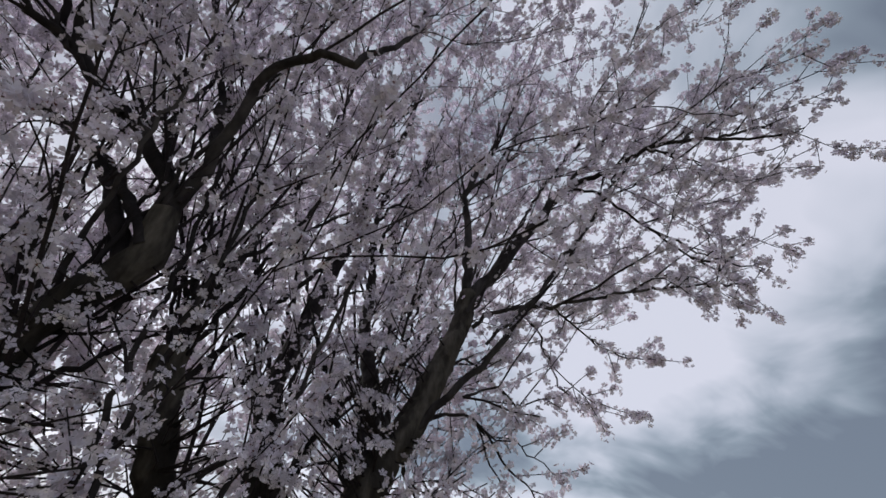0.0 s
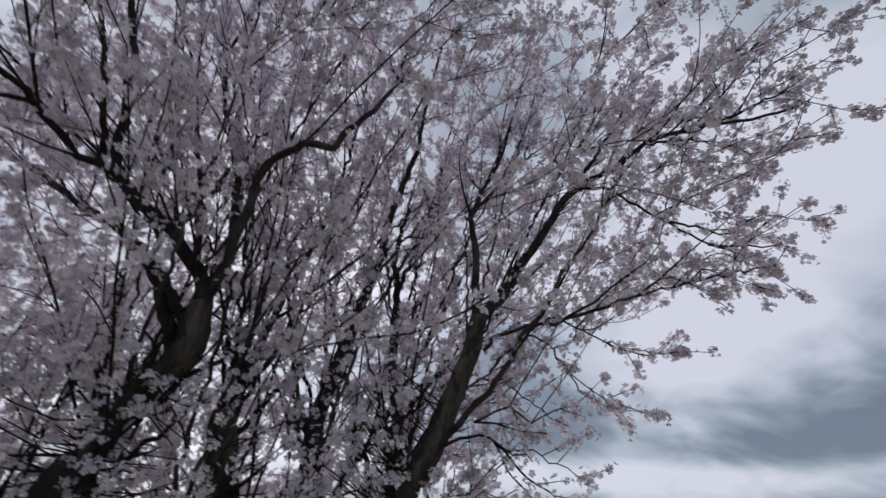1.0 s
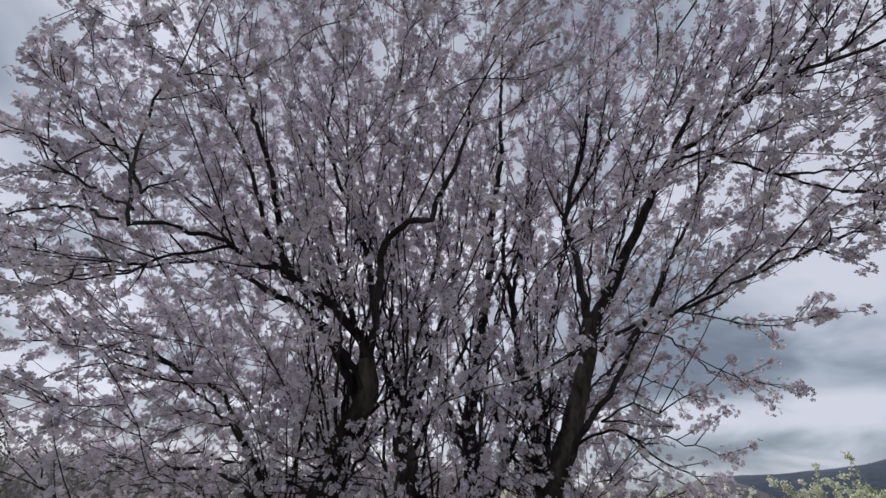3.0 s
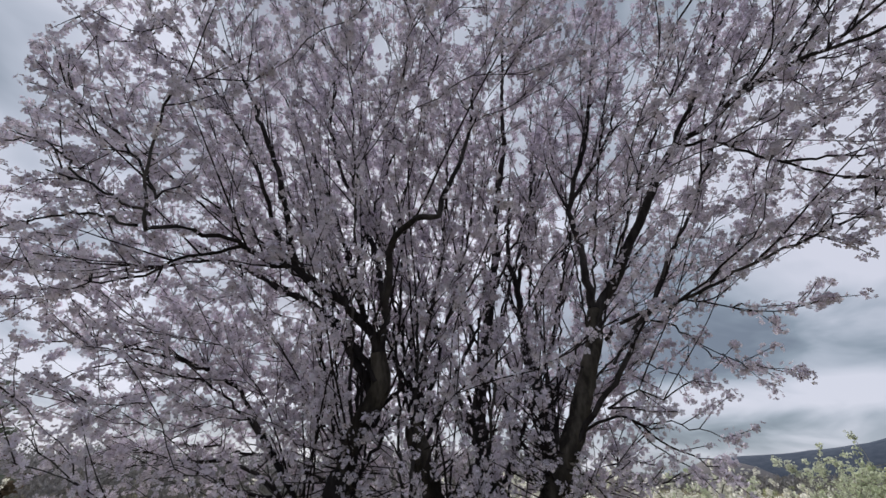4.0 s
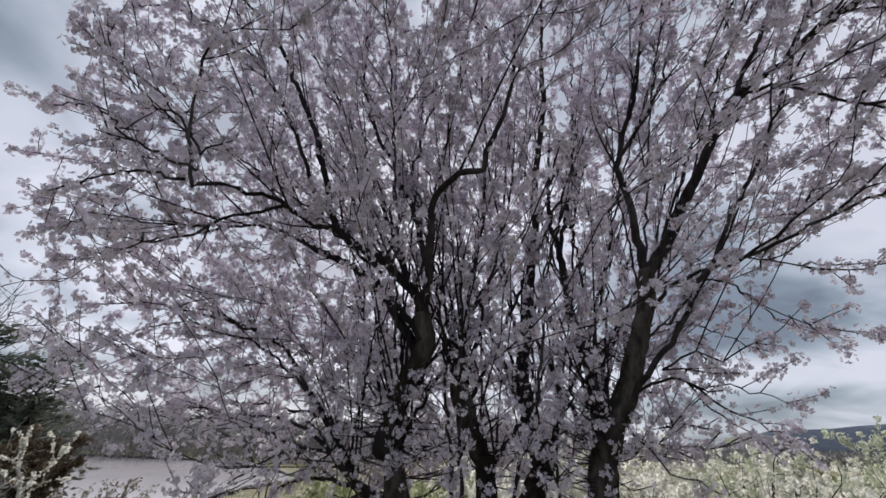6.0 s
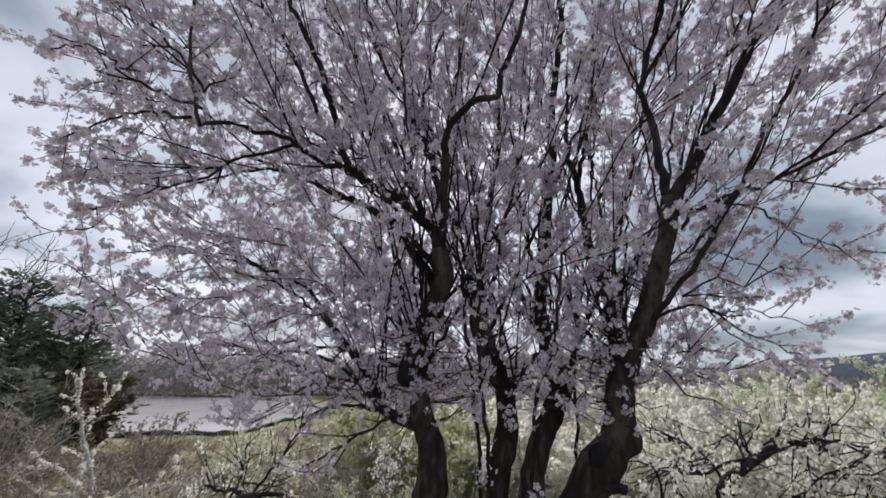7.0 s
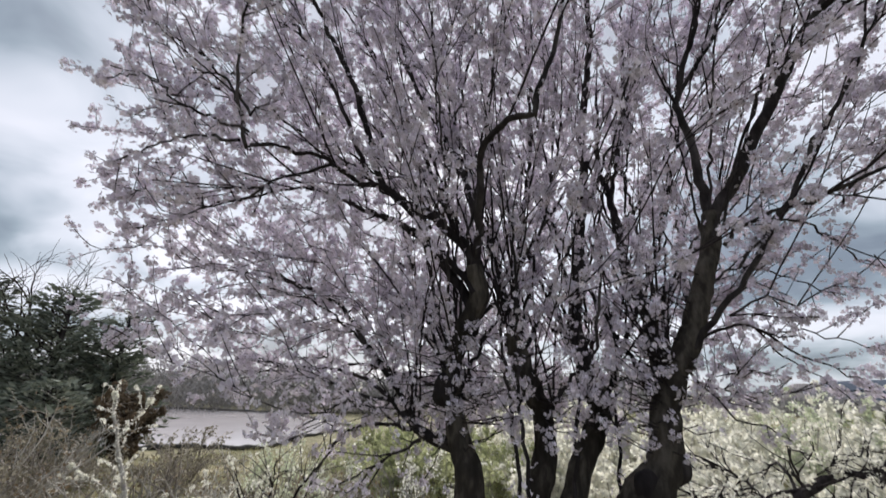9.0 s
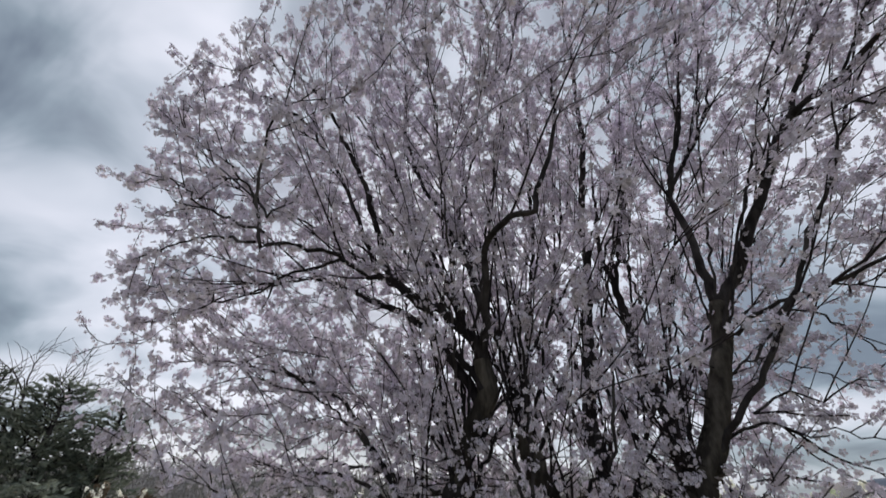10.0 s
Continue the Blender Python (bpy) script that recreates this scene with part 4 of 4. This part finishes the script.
    # calyx and stamens: a dark red dot in some of the flowers
    at, ax, size = np.vstack(blooms.at), unit(np.vstack(blooms.ax)), np.concatenate(blooms.size)
    cv = np.array([(0.13, 0, 0.05), (-0.065, 0.11, 0.05), (-0.065, -0.11, 0.05), (0, 0, -0.24)], float)
    cf = np.array([(0, 1, 2), (0, 3, 1), (1, 3, 2), (2, 3, 0)])
    v, f = scatter(cv, cf, at[::4], turns(rng, ax[::4]), size[::4])
    part("calyx", mesh_of("calyx", v, f, CALYX, False), tree, "small dark red flower cups", "stuff")
    for o in tree.children:
        o.matrix_parent_inverse = tree_inv
    return tree


SHOOTS, LONG_SHOOTS, TWIGS, FLOWERS_LONG, FLOWERS_SHORT = 2750, 360, 4.6, 60, 94
build_tree()


# ---------------------------------------------------------------- shrubs and trees round about
LEAF_V, LEAF_F = leaf_shape()
PUFF_V, PUFF_F = leaf_shape(0.48, 0.14)


def settle_at(x, y):
    return (x, y, float(ground_height(x, y)))


def parts_home(thing):
    back = Matrix.Translation(thing.location).inverted()
    for o in thing.children:
        o.matrix_parent_inverse = back


def shrub(seed, x, y, high, wide, label, foliage, twig, leaf, per_metre, stems=26, group="", category="shrub", flower=True, droop=0.0, name="flowering_shrub"):
    """A thicket of arching stems from one root, with side twigs and blossom or small leaves."""
    rng = np.random.default_rng(seed)
    at = settle_at(x, y)
    thing = empty(name, at, label, category, group)
    wood, blooms = Pile(), Blooms()
    for _ in range(stems):
        a, lean = rng.uniform(0, 2 * math.pi), rng.uniform(0.05, 1.0)
        way = unit(np.array([math.cos(a) * lean * wide / high, math.sin(a) * lean * wide / high, 1.0]))
        base = np.array(at) + (rng.normal(0, 0.10 * wide), rng.normal(0, 0.10 * wide), -0.03)
        s = shoot(rng, base, way, high * rng.uniform(0.75, 1.2), -droop, 0.11, 0.14)
        s[:, 2] = np.maximum(s[:, 2], at[2] - 0.03)
        wood.add(*tube(s, np.linspace(0.012, 0.004, len(s)), 5))
        if foliage:
            blooms.along(rng, s, per_metre, 0.06, leaf, 0.3)
        tan = unit(np.gradient(s, axis=0))
        for i in range(2, len(s)):
            for _ in range(rng.integers(1, 4)):
                w = shoot(rng, s[i], side_way(rng, tan[i], 30, 80), rng.uniform(0.15, 0.5) * high * 0.5, 0.0, 0.16, 0.10)
                wood.add(*tube(w, np.linspace(0.0045, 0.0018, len(w)), 3))
                if foliage:
                    blooms.along(rng, w, per_metre, 0.045, leaf)
    part("branchwork", wood.mesh("branchwork", twig), thing, kind="stuff")
    if foliage:
        part("blossom" if flower else "foliage", blooms.mesh(rng, "foliage", foliage, (PUFF_V, PUFF_F) if flower else (LEAF_V, LEAF_F)), thing, kind="stuff")
    parts_home(thing)
    return thing


# the thicket of cream blossom and young leaves behind the tree
THICKET = "cream blossom thicket behind the tree"
for k, (x, y, h, w) in enumerate([(1.7, 4.2, 1.2, 1.2), (3.0, 4.6, 1.18, 1.3), (4.4, 4.8, 1.1, 1.3), (5.9, 5.2, 1.25, 1.4), (7.4, 5.6, 1.25, 1.4), (0.6, 4.6, 1.15, 1.1), (2.3, 6.4, 1.35, 1.5), (4.0, 6.9, 1.3, 1.5),
                                  (5.8, 7.4, 1.3, 1.5), (7.8, 7.8, 1.3, 1.6), (9.6, 7.2, 1.4, 1.6), (0.5, 7.2, 1.3, 1.4), (-0.9, 6.0, 1.1, 1.2), (2.3, 3.1, 0.85, 1.0), (3.3, 3.4, 1.0, 1.0), (4.3, 3.5, 1.1, 1.1), (1.2, 3.3, 0.8, 0.9), (-0.3, 3.9, 1.0, 1.0), (-0.1, 3.0, 0.8, 0.8), (0.6, 3.0, 0.85, 0.9)]):
    shrub(100 + k, x, y, h, w, "dense shrub covered in cream-white blossom, by the tree", CREAM, PALE_TWIG, 0.038, 165, 30, THICKET)
for k, (x, y, h, w) in enumerate([(-1.3, 3.6, 0.75, 1.0), (-2.1, 4.3, 0.85, 1.1), (-3.2, 5.2, 0.8, 1.1), (3.6, 9.2, 1.15, 1.6), (6.6, 10, 1.35, 1.7), (9.2, 10.5, 1.7, 1.8), (1.2, 10.2, 1.1, 1.6), (11.5, 9.5, 1.9, 1.8), (8.4, 9.0, 1.6, 0.8), (-0.7, 3.1, 0.75, 0.9), (-1.1, 4.6, 0.9, 1.1), (-2.0, 3.6, 0.7, 0.9)]):
    shrub(140 + k, x, y, h, w, "low shrub in fresh yellow-green leaf", SPRING, PALE_TWIG, 0.050, 110, 24, "young green shrubs in the meadow", flower=False, name="leafing_shrub")
for k, (x, y, h, w) in enumerate([(-5.2, 2.6, 0.4, 1.3), (-6.4, 3.2, 0.4, 1.4), (-4.3, 3.3, 0.42, 1.2), (-7.6, 3.4, 1.5, 1.5), (-5.6, 4.6, 0.4, 1.3), (-3.4, 1.7, 0.7, 1.0), (-4.3, 1.5, 0.61, 1.1), (-3.0, 3.0, 0.58, 1.1), (-2.0, 2.3, 0.6, 0.9), (-5.4, 1.5, 1.1, 1.2), (-4.6, 5.6, 0.4, 1.3), (-6.8, 5.6, 0.4, 1.3), (-3.7, 2.3, 0.6, 1.3), (-2.6, 2.0, 0.6, 1.2), (-4.8, 2.4, 0.46, 1.4), (-3.3, 3.6, 0.48, 1.2), (-1.9, 3.2, 0.7, 1.1), (-1.3, 1.9, 0.5, 0.9), (-2.2, 5.4, 1.0, 1.2), (-6.3, 2.0, 0.95, 1.3), (-7.0, 2.6, 1.1, 1.4)]):
    shrub(160 + k, x, y, h, w, "tangled bare shrub with pale dry stems and few withered leaves", DRY, PALE_TWIG, 0.04, 7, 13, "bare tangled shrubs", flower=False, droop=0.11, name="bare_shrub")
for k, (x, y, h, w) in enumerate([(-3.9, 2.6, 0.42, 0.9), (-3.2, 2.2, 0.45, 0.9), (-2.5, 3.2, 0.5, 0.8), (-1.5, 2.6, 0.7, 0.7)]):
    shrub(190 + k, x, y, h, w, "thin shrub with stems wrapped in small white blossom", CREAM, PALE_TWIG, 0.024, 100, 8, "thin white-flowered shrubs", name="blossom_shrub")


for k, (x, y, h, w) in enumerate([(-2.6, 2.7, 0.55, 0.9), (-3.4, 2.9, 0.6, 1.0), (-1.7, 2.2, 0.5, 0.8), (-2.3, 1.7, 0.42, 0.7), (-4.0, 3.9, 0.7, 1.1), (-0.9, 2.4, 0.5, 0.7)]):
    shrub(210 + k, x, y, h, w, "low shrub of pale green leaf and white bloom among bare stems", MINT, PALE_TWIG, 0.030, 75, 16, "pale green low shrubs", flower=False, name="pale_green_shrub")
for k, (x, y, h, w) in enumerate([(3.95, 4.1, 1.5, 0.22), (4.75, 4.4, 1.6, 0.22), (3.3, 4.0, 1.3, 0.22), (4.35, 4.3, 1.3, 0.25), (5.5, 4.9, 1.6, 0.25), (2.5, 4.1, 1.2, 0.3)]):
    shrub(230 + k, x, y, h, w, "slim upright shrub with mint-green young leaf", MINT, PALE_TWIG, 0.038, 130, 6, "slim mint-green shrubs", flower=False, name="slim_shrub")


for k, (x, y, h, w) in enumerate([(-4.4, 1.2, 0.55, 1.0), (-5.3, 1.0, 0.7, 1.1), (-3.5, 1.1, 0.45, 0.9), (-6.3, 2.2, 0.8, 1.2), (-5.0, 2.9, 0.7, 1.2), (-4.0, 3.0, 0.55, 1.1), (-3.1, 1.6, 0.4, 0.9),
                                  (-2.4, 2.6, 0.45, 1.0), (-6.0, 1.4, 0.75, 1.2), (-7.2, 2.4, 0.9, 1.3), (-3.4, 4.2, 0.6, 1.2), (-5.8, 3.8, 0.8, 1.3), (-1.7, 1.8, 0.35, 0.8), (-2.3, 1.3, 0.35, 0.8)]):
    shrub(250 + k, x, y, h, w, "low tangled bramble with brown stems and withered leaves", BRACKEN, BRAMBLE, 0.045, 34, 24, "brown bramble undergrowth", flower=False, droop=0.10, name="bramble")
for k, (x, y, h, w) in enumerate([(-7.75, 4.15, 1.35, 0.12)]):
    shrub(270 + k, x, y, h, w, "dense dark brown withered shrub beside the conifers", RUSSET, BRAMBLE, 0.08, 120, 12, "withered shrubs by the conifers", flower=False, name="withered_shrub")


def gnarled_tree():
    """A low old tree with crooked dark limbs that reach sideways."""
    rng = np.random.default_rng(33)
    at = settle_at(1.05, 2.0)
    thing = empty("gnarled_tree", at, "low gnarled tree with crooked dark limbs and cream blossom", "tree")
    wood, blooms = Pile(), Blooms()
    lines = [([(0.88, 2.0, -0.05), (0.98, 2.0, 0.23), (1.14, 2.0, 0.36), (1.28, 2.0, 0.44), (1.44, 2.0, 0.5), (1.62, 2.0, 0.5)], 0.105, 0.062),
             ([(1.45, 2.0, 0.59), (1.62, 2.0, 0.55), (1.76, 2.0, 0.47), (1.85, 2.0, 0.41), (1.92, 2.0, 0.34), (2.02, 2.0, -0.05)], 0.050, 0.085),
             ([(1.45, 2.0, 0.59), (1.37, 2, 0.65), (1.4, 2, 0.77), (1.5, 2, 0.86), (1.6, 2, 0.94), (1.7, 2, 1)], 0.062, 0.050),
             ([(1.68, 2, 0.99), (1.82, 2, 1.07), (1.93, 2, 1.08), (2.01, 2, 1.03), (2.05, 2, 1)], 0.050, 0.018),
             ([(2.05, 2, 1), (2.08, 2, 1.1), (2.02, 2, 1.12), (1.93, 2, 1.09)], 0.016, 0.008),
             ([(2.08, 2, 1.1), (2.18, 2, 1.09), (2.32, 2, 1.02), (2.49, 2, 1.01)], 0.015, 0.006),
             ([(1.37, 2, 0.65), (1.47, 2, 0.64), (1.61, 2, 0.62), (1.8, 2, 0.66), (1.96, 2, 0.69), (2.16, 2, 0.69), (2.39, 2, 0.77)], 0.050, 0.026),
             ([(1.61, 2, 0.95), (1.59, 2, 1.01), (1.55, 2, 1.06)], 0.022, 0.012),
             ([(1.61, 2, 0.96), (1.47, 2, 0.93), (1.32, 2, 0.85), (1.12, 2, 0.82), (0.87, 2, 0.85)], 0.020, 0.006),
             ([(1.69, 2, 1.05), (1.79, 2, 1.12), (1.91, 2, 1.17), (2.02, 2, 1.17)], 0.009, 0.006),
             ([(1.5, 2, 0.61), (1.32, 2, 0.55), (1.15, 2, 0.56), (1.01, 2, 0.52), (0.88, 2, 0.55)], 0.030, 0.010),
             ([(1.61, 2, 0.62), (1.74, 2, 0.7), (1.87, 2, 0.73), (1.99, 2, 0.87), (2.13, 2, 0.91)], 0.018, 0.007),
             ([(1.95, 2, 0.84), (2.09, 2, 0.91), (2.26, 2, 1)], 0.010, 0.005),
             ([(1.45, 2.0, 0.70), (1.36, 2.3, 0.93), (1.10, 2.6, 1.05)], 0.020, 0.006)]
    for pts, r0, r1 in lines:
        line = smooth_line(pts, 0.05)
        line[1:-1] += rng.normal(0, 0.005, line[1:-1].shape)
        v, f = tube(line, np.linspace(r0, r1, len(line)) * 0.66, 9, 0.06, rng)
        part("limb", mesh_of("limb", v, f, BARK), thing)
        tan = unit(np.gradient(line, axis=0))
        # crooked side branches
        for _ in range(int(len(line) * 0.05 * 5)):
            i = rng.integers(len(line) // 3, len(line))
            way = unit(side_way(rng, tan[i], 30, 70) * (1.5, 0.6, 0.35))
            w = shoot(rng, line[i], way, rng.uniform(0.3, 0.8), 0.0, 0.34, 0.08)
            w[:, 2] = np.clip(w[:, 2], 0.3, 1.22)
            thick = min(r0, 0.030) * 0.42
            part("limb", mesh_of("limb", *tube(w, np.linspace(thick, thick * 0.4, len(w)), 6, 0.06, rng), BARK), thing)
            for j in range(2, len(w), 2):
                q = shoot(rng, w[j], unit(w[j] - w[j - 1]) + rng.normal(0, 0.5, 3), rng.uniform(0.12, 0.4), 0.0, 0.25, 0.06)
                wood.add(*tube(q, np.linspace(0.0042, 0.0018, len(q)), 4))
                blooms.along(rng, q, 30, 0.035, 0.027, 0.2)
        for _ in range(int(len(line) * 0.05 * 15)):
            i = rng.integers(len(line) // 4, len(line))
            w = shoot(rng, line[i], side_way(rng, tan[i], 30, 85) * (1.2, 1.0, 0.6), rng.uniform(0.2, 0.7), -0.01, 0.24, 0.07)
            wood.add(*tube(w, np.linspace(0.006, 0.002, len(w)), 4))
            blooms.along(rng, w, 22, 0.04, 0.026, 0.35)
            for _ in range(3):
                j = rng.integers(1, len(w))
                q = shoot(rng, w[j], unit(w[j] - w[j - 1]) + rng.normal(0, 0.6, 3), rng.uniform(0.1, 0.3), 0.0, 0.2, 0.06)
                wood.add(*tube(q, np.linspace(0.003, 0.0015, len(q)), 3))
                blooms.along(rng, q, 60, 0.035, 0.028)
    part("twig_spray", wood.mesh("twig_spray", TWIG), thing, kind="stuff")
    part("blossom", blooms.mesh(rng, "blossom", CREAM), thing, "cream-white blossom", "stuff")
    parts_home(thing)


gnarled_tree()


def sapling():
    """A thin young tree whose stem and few arms are wrapped in white blossom."""
    rng = np.random.default_rng(37)
    at = settle_at(-4.55, 2.0)
    thing = empty("blossom_sapling", at, "thin sapling wrapped in small white blossom among bare shrubs", "tree")
    blooms, wood = Blooms(), Pile()
    for pts, r0 in (([(-4.50, 2.0, at[2] - 0.03), (-4.68, 2.0, 0.42), (-4.86, 2.0, 0.66), (-5.06, 2.0, 1.01), (-5.20, 2.0, 1.32)], 0.030),
                    ([(-4.52, 2.0, 0.06), (-4.70, 2.0, 0.20), (-4.96, 2.0, 0.32), (-5.25, 1.95, 0.42), (-5.51, 1.95, 0.50)], 0.018),
                    ([(-4.52, 2.0, 0.05), (-4.30, 2.0, 0.14), (-4.06, 2.0, 0.22), (-3.70, 2.0, 0.33), (-3.45, 2.0, 0.36)], 0.017),
                    ([(-4.50, 2.0, 0.03), (-4.15, 2.05, 0.06), (-3.85, 2.1, 0.12)], 0.012), ([(-4.95, 2.0, 0.85), (-4.82, 2.05, 1.02), (-4.72, 2.1, 1.25)], 0.010),
                    ([(-4.60, 2.0, 0.25), (-4.85, 1.9, 0.16), (-5.15, 1.85, 0.20)], 0.011)):
        line = smooth_line(pts, 0.06)
        line[1:-1] += rng.normal(0, 0.008, line[1:-1].shape)
        part("stem", mesh_of("stem", *tube(line, np.linspace(r0, r0 * 0.4, len(line)), 7, 0.06, rng), PALE_TWIG), thing)
        blooms.along(rng, line, 520, 0.036, 0.023, 0.1, 22)
        tan = unit(np.gradient(line, axis=0))
        for _ in range(int(len(line) * 0.5)):
            i = rng.integers(1, len(line))
            w = shoot(rng, line[i], side_way(rng, tan[i], 30, 80), rng.uniform(0.12, 0.4), 0.02, 0.15, 0.07)
            wood.add(*tube(w, np.linspace(0.004, 0.0018, len(w)), 3))
            blooms.along(rng, w, 200, 0.024, 0.021, 0.0, 14)
    part("twig_spray", wood.mesh("twig_spray", PALE_TWIG), thing, kind="stuff")
    part("blossom", blooms.mesh(rng, "blossom", CREAM), thing, "small white blossom", "stuff")
    parts_home(thing)


sapling()


def low_tree():
    """A leaning low tree beyond the first stem, its main limb at a slant."""
    rng = np.random.default_rng(35)
    at = settle_at(-2.75, 1.25)
    thing = empty("leaning_tree", at, "small leaning tree with dark limbs and sparse white blossom", "tree")
    wood, blooms = Pile(), Blooms()
    lines = [([(-2.80, 1.25, -0.05), (-2.68, 1.2, 0.09), (-2.49, 1.2, 0.28), (-2.21, 1.2, 0.46), (-2.01, 1.2, 0.59), (-1.69, 1.2, 0.61)], 0.050, 0.014),
             ([(-2.08, 1.2, 0.55), (-2.13, 1.2, 0.62), (-2.22, 1.2, 0.60), (-2.42, 1.2, 0.62)], 0.017, 0.008),
             ([(-2.10, 1.2, 0.58), (-2.06, 1.2, 0.66), (-1.96, 1.2, 0.67)], 0.014, 0.008),
             ([(-1.97, 1.2, 0.60), (-1.85, 1.25, 0.80), (-1.72, 1.3, 1.0), (-1.70, 1.3, 1.2)], 0.011, 0.004),
             ([(-2.27, 1.2, 0.41), (-2.20, 1.3, 0.65), (-2.25, 1.4, 0.9)], 0.010, 0.004),
             ([(-1.72, 1.2, 0.60), (-1.40, 1.1, 0.54), (-1.13, 1.05, 0.55), (-0.82, 1.0, 0.51), (-0.55, 1.0, 0.42), (-0.40, 1.0, 0.20), (-0.36, 1.0, -0.05)], 0.010, 0.022)]
    for pts, r0, r1 in lines:
        line = smooth_line(pts, 0.05)
        line[1:-1] += rng.normal(0, 0.006, line[1:-1].shape)
        part("limb", mesh_of("limb", *tube(line, np.linspace(r0, r1, len(line)), 8, 0.08, rng), BARK), thing)
        tan = unit(np.gradient(line, axis=0))
        for _ in range(int(len(line) * 0.05 * 16)):
            i = rng.integers(len(line) // 3, len(line))
            w = shoot(rng, line[i], side_way(rng, tan[i], 30, 80) + (0, 0, 0.15), rng.uniform(0.15, 0.5), 0.0, 0.18, 0.07)
            wood.add(*tube(w, np.linspace(0.005, 0.002, len(w)), 4))
            blooms.along(rng, w, 40, 0.035, 0.026, 0.2)
    part("twig_spray", wood.mesh("twig_spray", TWIG), thing, kind="stuff")
    part("blossom", blooms.mesh(rng, "blossom", CREAM), thing, "white blossom", "stuff")
    parts_home(thing)


low_tree()


def conifer(seed, x, y, high, wide):
    """A dense dark juniper: tiers of boughs with flat feathery sprays."""
    rng = np.random.default_rng(seed)
    at = settle_at(x, y)
    thing = empty("conifer", at, "dense dark green conifer with feathery drooping sprays", "tree", "dark conifers by the meadow")
    trunk = smooth_line([(at[0], at[1], at[2] - 0.05), (at[0] + 0.1, at[1], at[2] + high * 0.5), (at[0], at[1] + 0.05, at[2] + high * 0.96)], 0.2)
    part("trunk", mesh_of("trunk", *tube(trunk, np.linspace(0.13, 0.02, len(trunk)), 8, 0.05, rng), BARK), thing)
    wood, pos, ax, sz = Pile(), [], [], []
    for _ in range(int(60 * high)):
        u = rng.uniform(0.0, 0.97)
        p = np.array([at[0], at[1], at[2] + high * u])
        a = rng.uniform(0, 2 * math.pi)
        reach = wide * (1 - u) ** 0.55 * rng.uniform(0.5, 1.25)
        s = shoot(rng, p, (math.cos(a), math.sin(a), 0.35), reach, 0.02, 0.10, 0.14)
        wood.add(*tube(s, np.linspace(0.012, 0.003, len(s)), 4))
        n = int(34 * max(reach, 0.3))
        i = rng.integers(max(1, len(s) // 4), len(s), n)
        pos.append(s[i] + rng.normal(0, 1, (n, 3)) * (0.08, 0.08, 0.035))
        d = unit(s[i] - s[i - 1])
        ax.append(d * (1, 1, 0.5) + rng.normal(0, 1, (n, 3)) * (0.5, 0.5, 0.16))
        sz.append(rng.uniform(0.09, 0.22, n))
    v, f = leaf_shape(0.15, 0.03)
    rot = turns(rng, np.vstack(ax))[:, :, [2, 0, 1]]
    part("branchwork", wood.mesh("branchwork", TWIG), thing, kind="stuff")
    part("foliage", mesh_of("foliage", *scatter(v, f, np.vstack(pos), rot, np.concatenate(sz)), NEEDLE, False), thing, "dark green needle sprays", "stuff")
    parts_home(thing)


conifer(51, -10.9, 4.4, 3.7, 1.7)
conifer(52, -10.2, 5.3, 3.5, 1.35)
conifer(54, -8.6, 3.3, 1.5, 1.2)
conifer(53, -12.6, 3.6, 4.0, 1.9)


def bare_tree(seed, x, y, high):
    rng = np.random.default_rng(seed)
    at = settle_at(x, y)
    thing = empty("bare_tree", at, "leafless tree with thin grey branches above the conifers", "tree")
    wood = Pile()
    trunk = smooth_line([(at[0], at[1], at[2] - 0.05), (at[0] + 0.1, at[1], at[2] + high * 0.35), (at[0] - 0.1, at[1], at[2] + high * 0.6)], 0.2)
    part("trunk", mesh_of("trunk", *tube(trunk, np.linspace(0.12, 0.05, len(trunk)), 8, 0.05, rng), BARK), thing)
    for _ in range(26):
        i = rng.integers(len(trunk) // 2, len(trunk))
        a = rng.uniform(0, 2 * math.pi)
        s = shoot(rng, trunk[i], (math.cos(a) * 0.8, math.sin(a) * 0.8, 0.9), high * rng.uniform(0.3, 0.5), 0.0, 0.16, 0.16)
        wood.add(*tube(s, np.linspace(0.02, 0.006, len(s)), 4))
        tan = unit(np.gradient(s, axis=0))
        for _ in range(12):
            j = rng.integers(2, len(s))
            w = shoot(rng, s[j], side_way(rng, tan[j], 25, 65), rng.uniform(0.25, 0.8), 0.0, 0.16, 0.12)
            wood.add(*tube(w, np.linspace(0.008, 0.004, len(w)), 3))
    part("branchwork", wood.mesh("branchwork", TWIG), thing, kind="stuff")
    parts_home(thing)


bare_tree(61, -12.0, 4.4, 5.3)


def meadow_grass():
    """Tufts of rough grass over the near ground."""
    rng = np.random.default_rng(71)
    n = 80000
    r, a = 1.0 + 13 * rng.random(n) ** 0.75, rng.uniform(0, 2 * math.pi, n)
    x, y = r * np.cos(a), r * np.sin(a)
    p = np.stack([x, y, ground_height(x, y) - 0.01], -1)
    v = np.array([(0, -0.03, 0), (0, 0.03, 0), (0.55, 0.02, 0.06), (1, 0, 0.22)], float)
    f = np.array([(0, 1, 2), (0, 2, 3)])
    rot = turns(rng, np.stack([rng.normal(0, 0.4, n), rng.normal(0, 0.4, n), np.ones(n)], -1))[:, :, [2, 0, 1]]
    tagged(new("grass", mesh_of("grass", *scatter(v, f, p, rot, rng.uniform(0.25, 0.95, n) ** 2 * 0.20), GRASS, False)), "rough olive and straw-coloured meadow grass", "grass", kind="stuff")


meadow_grass()
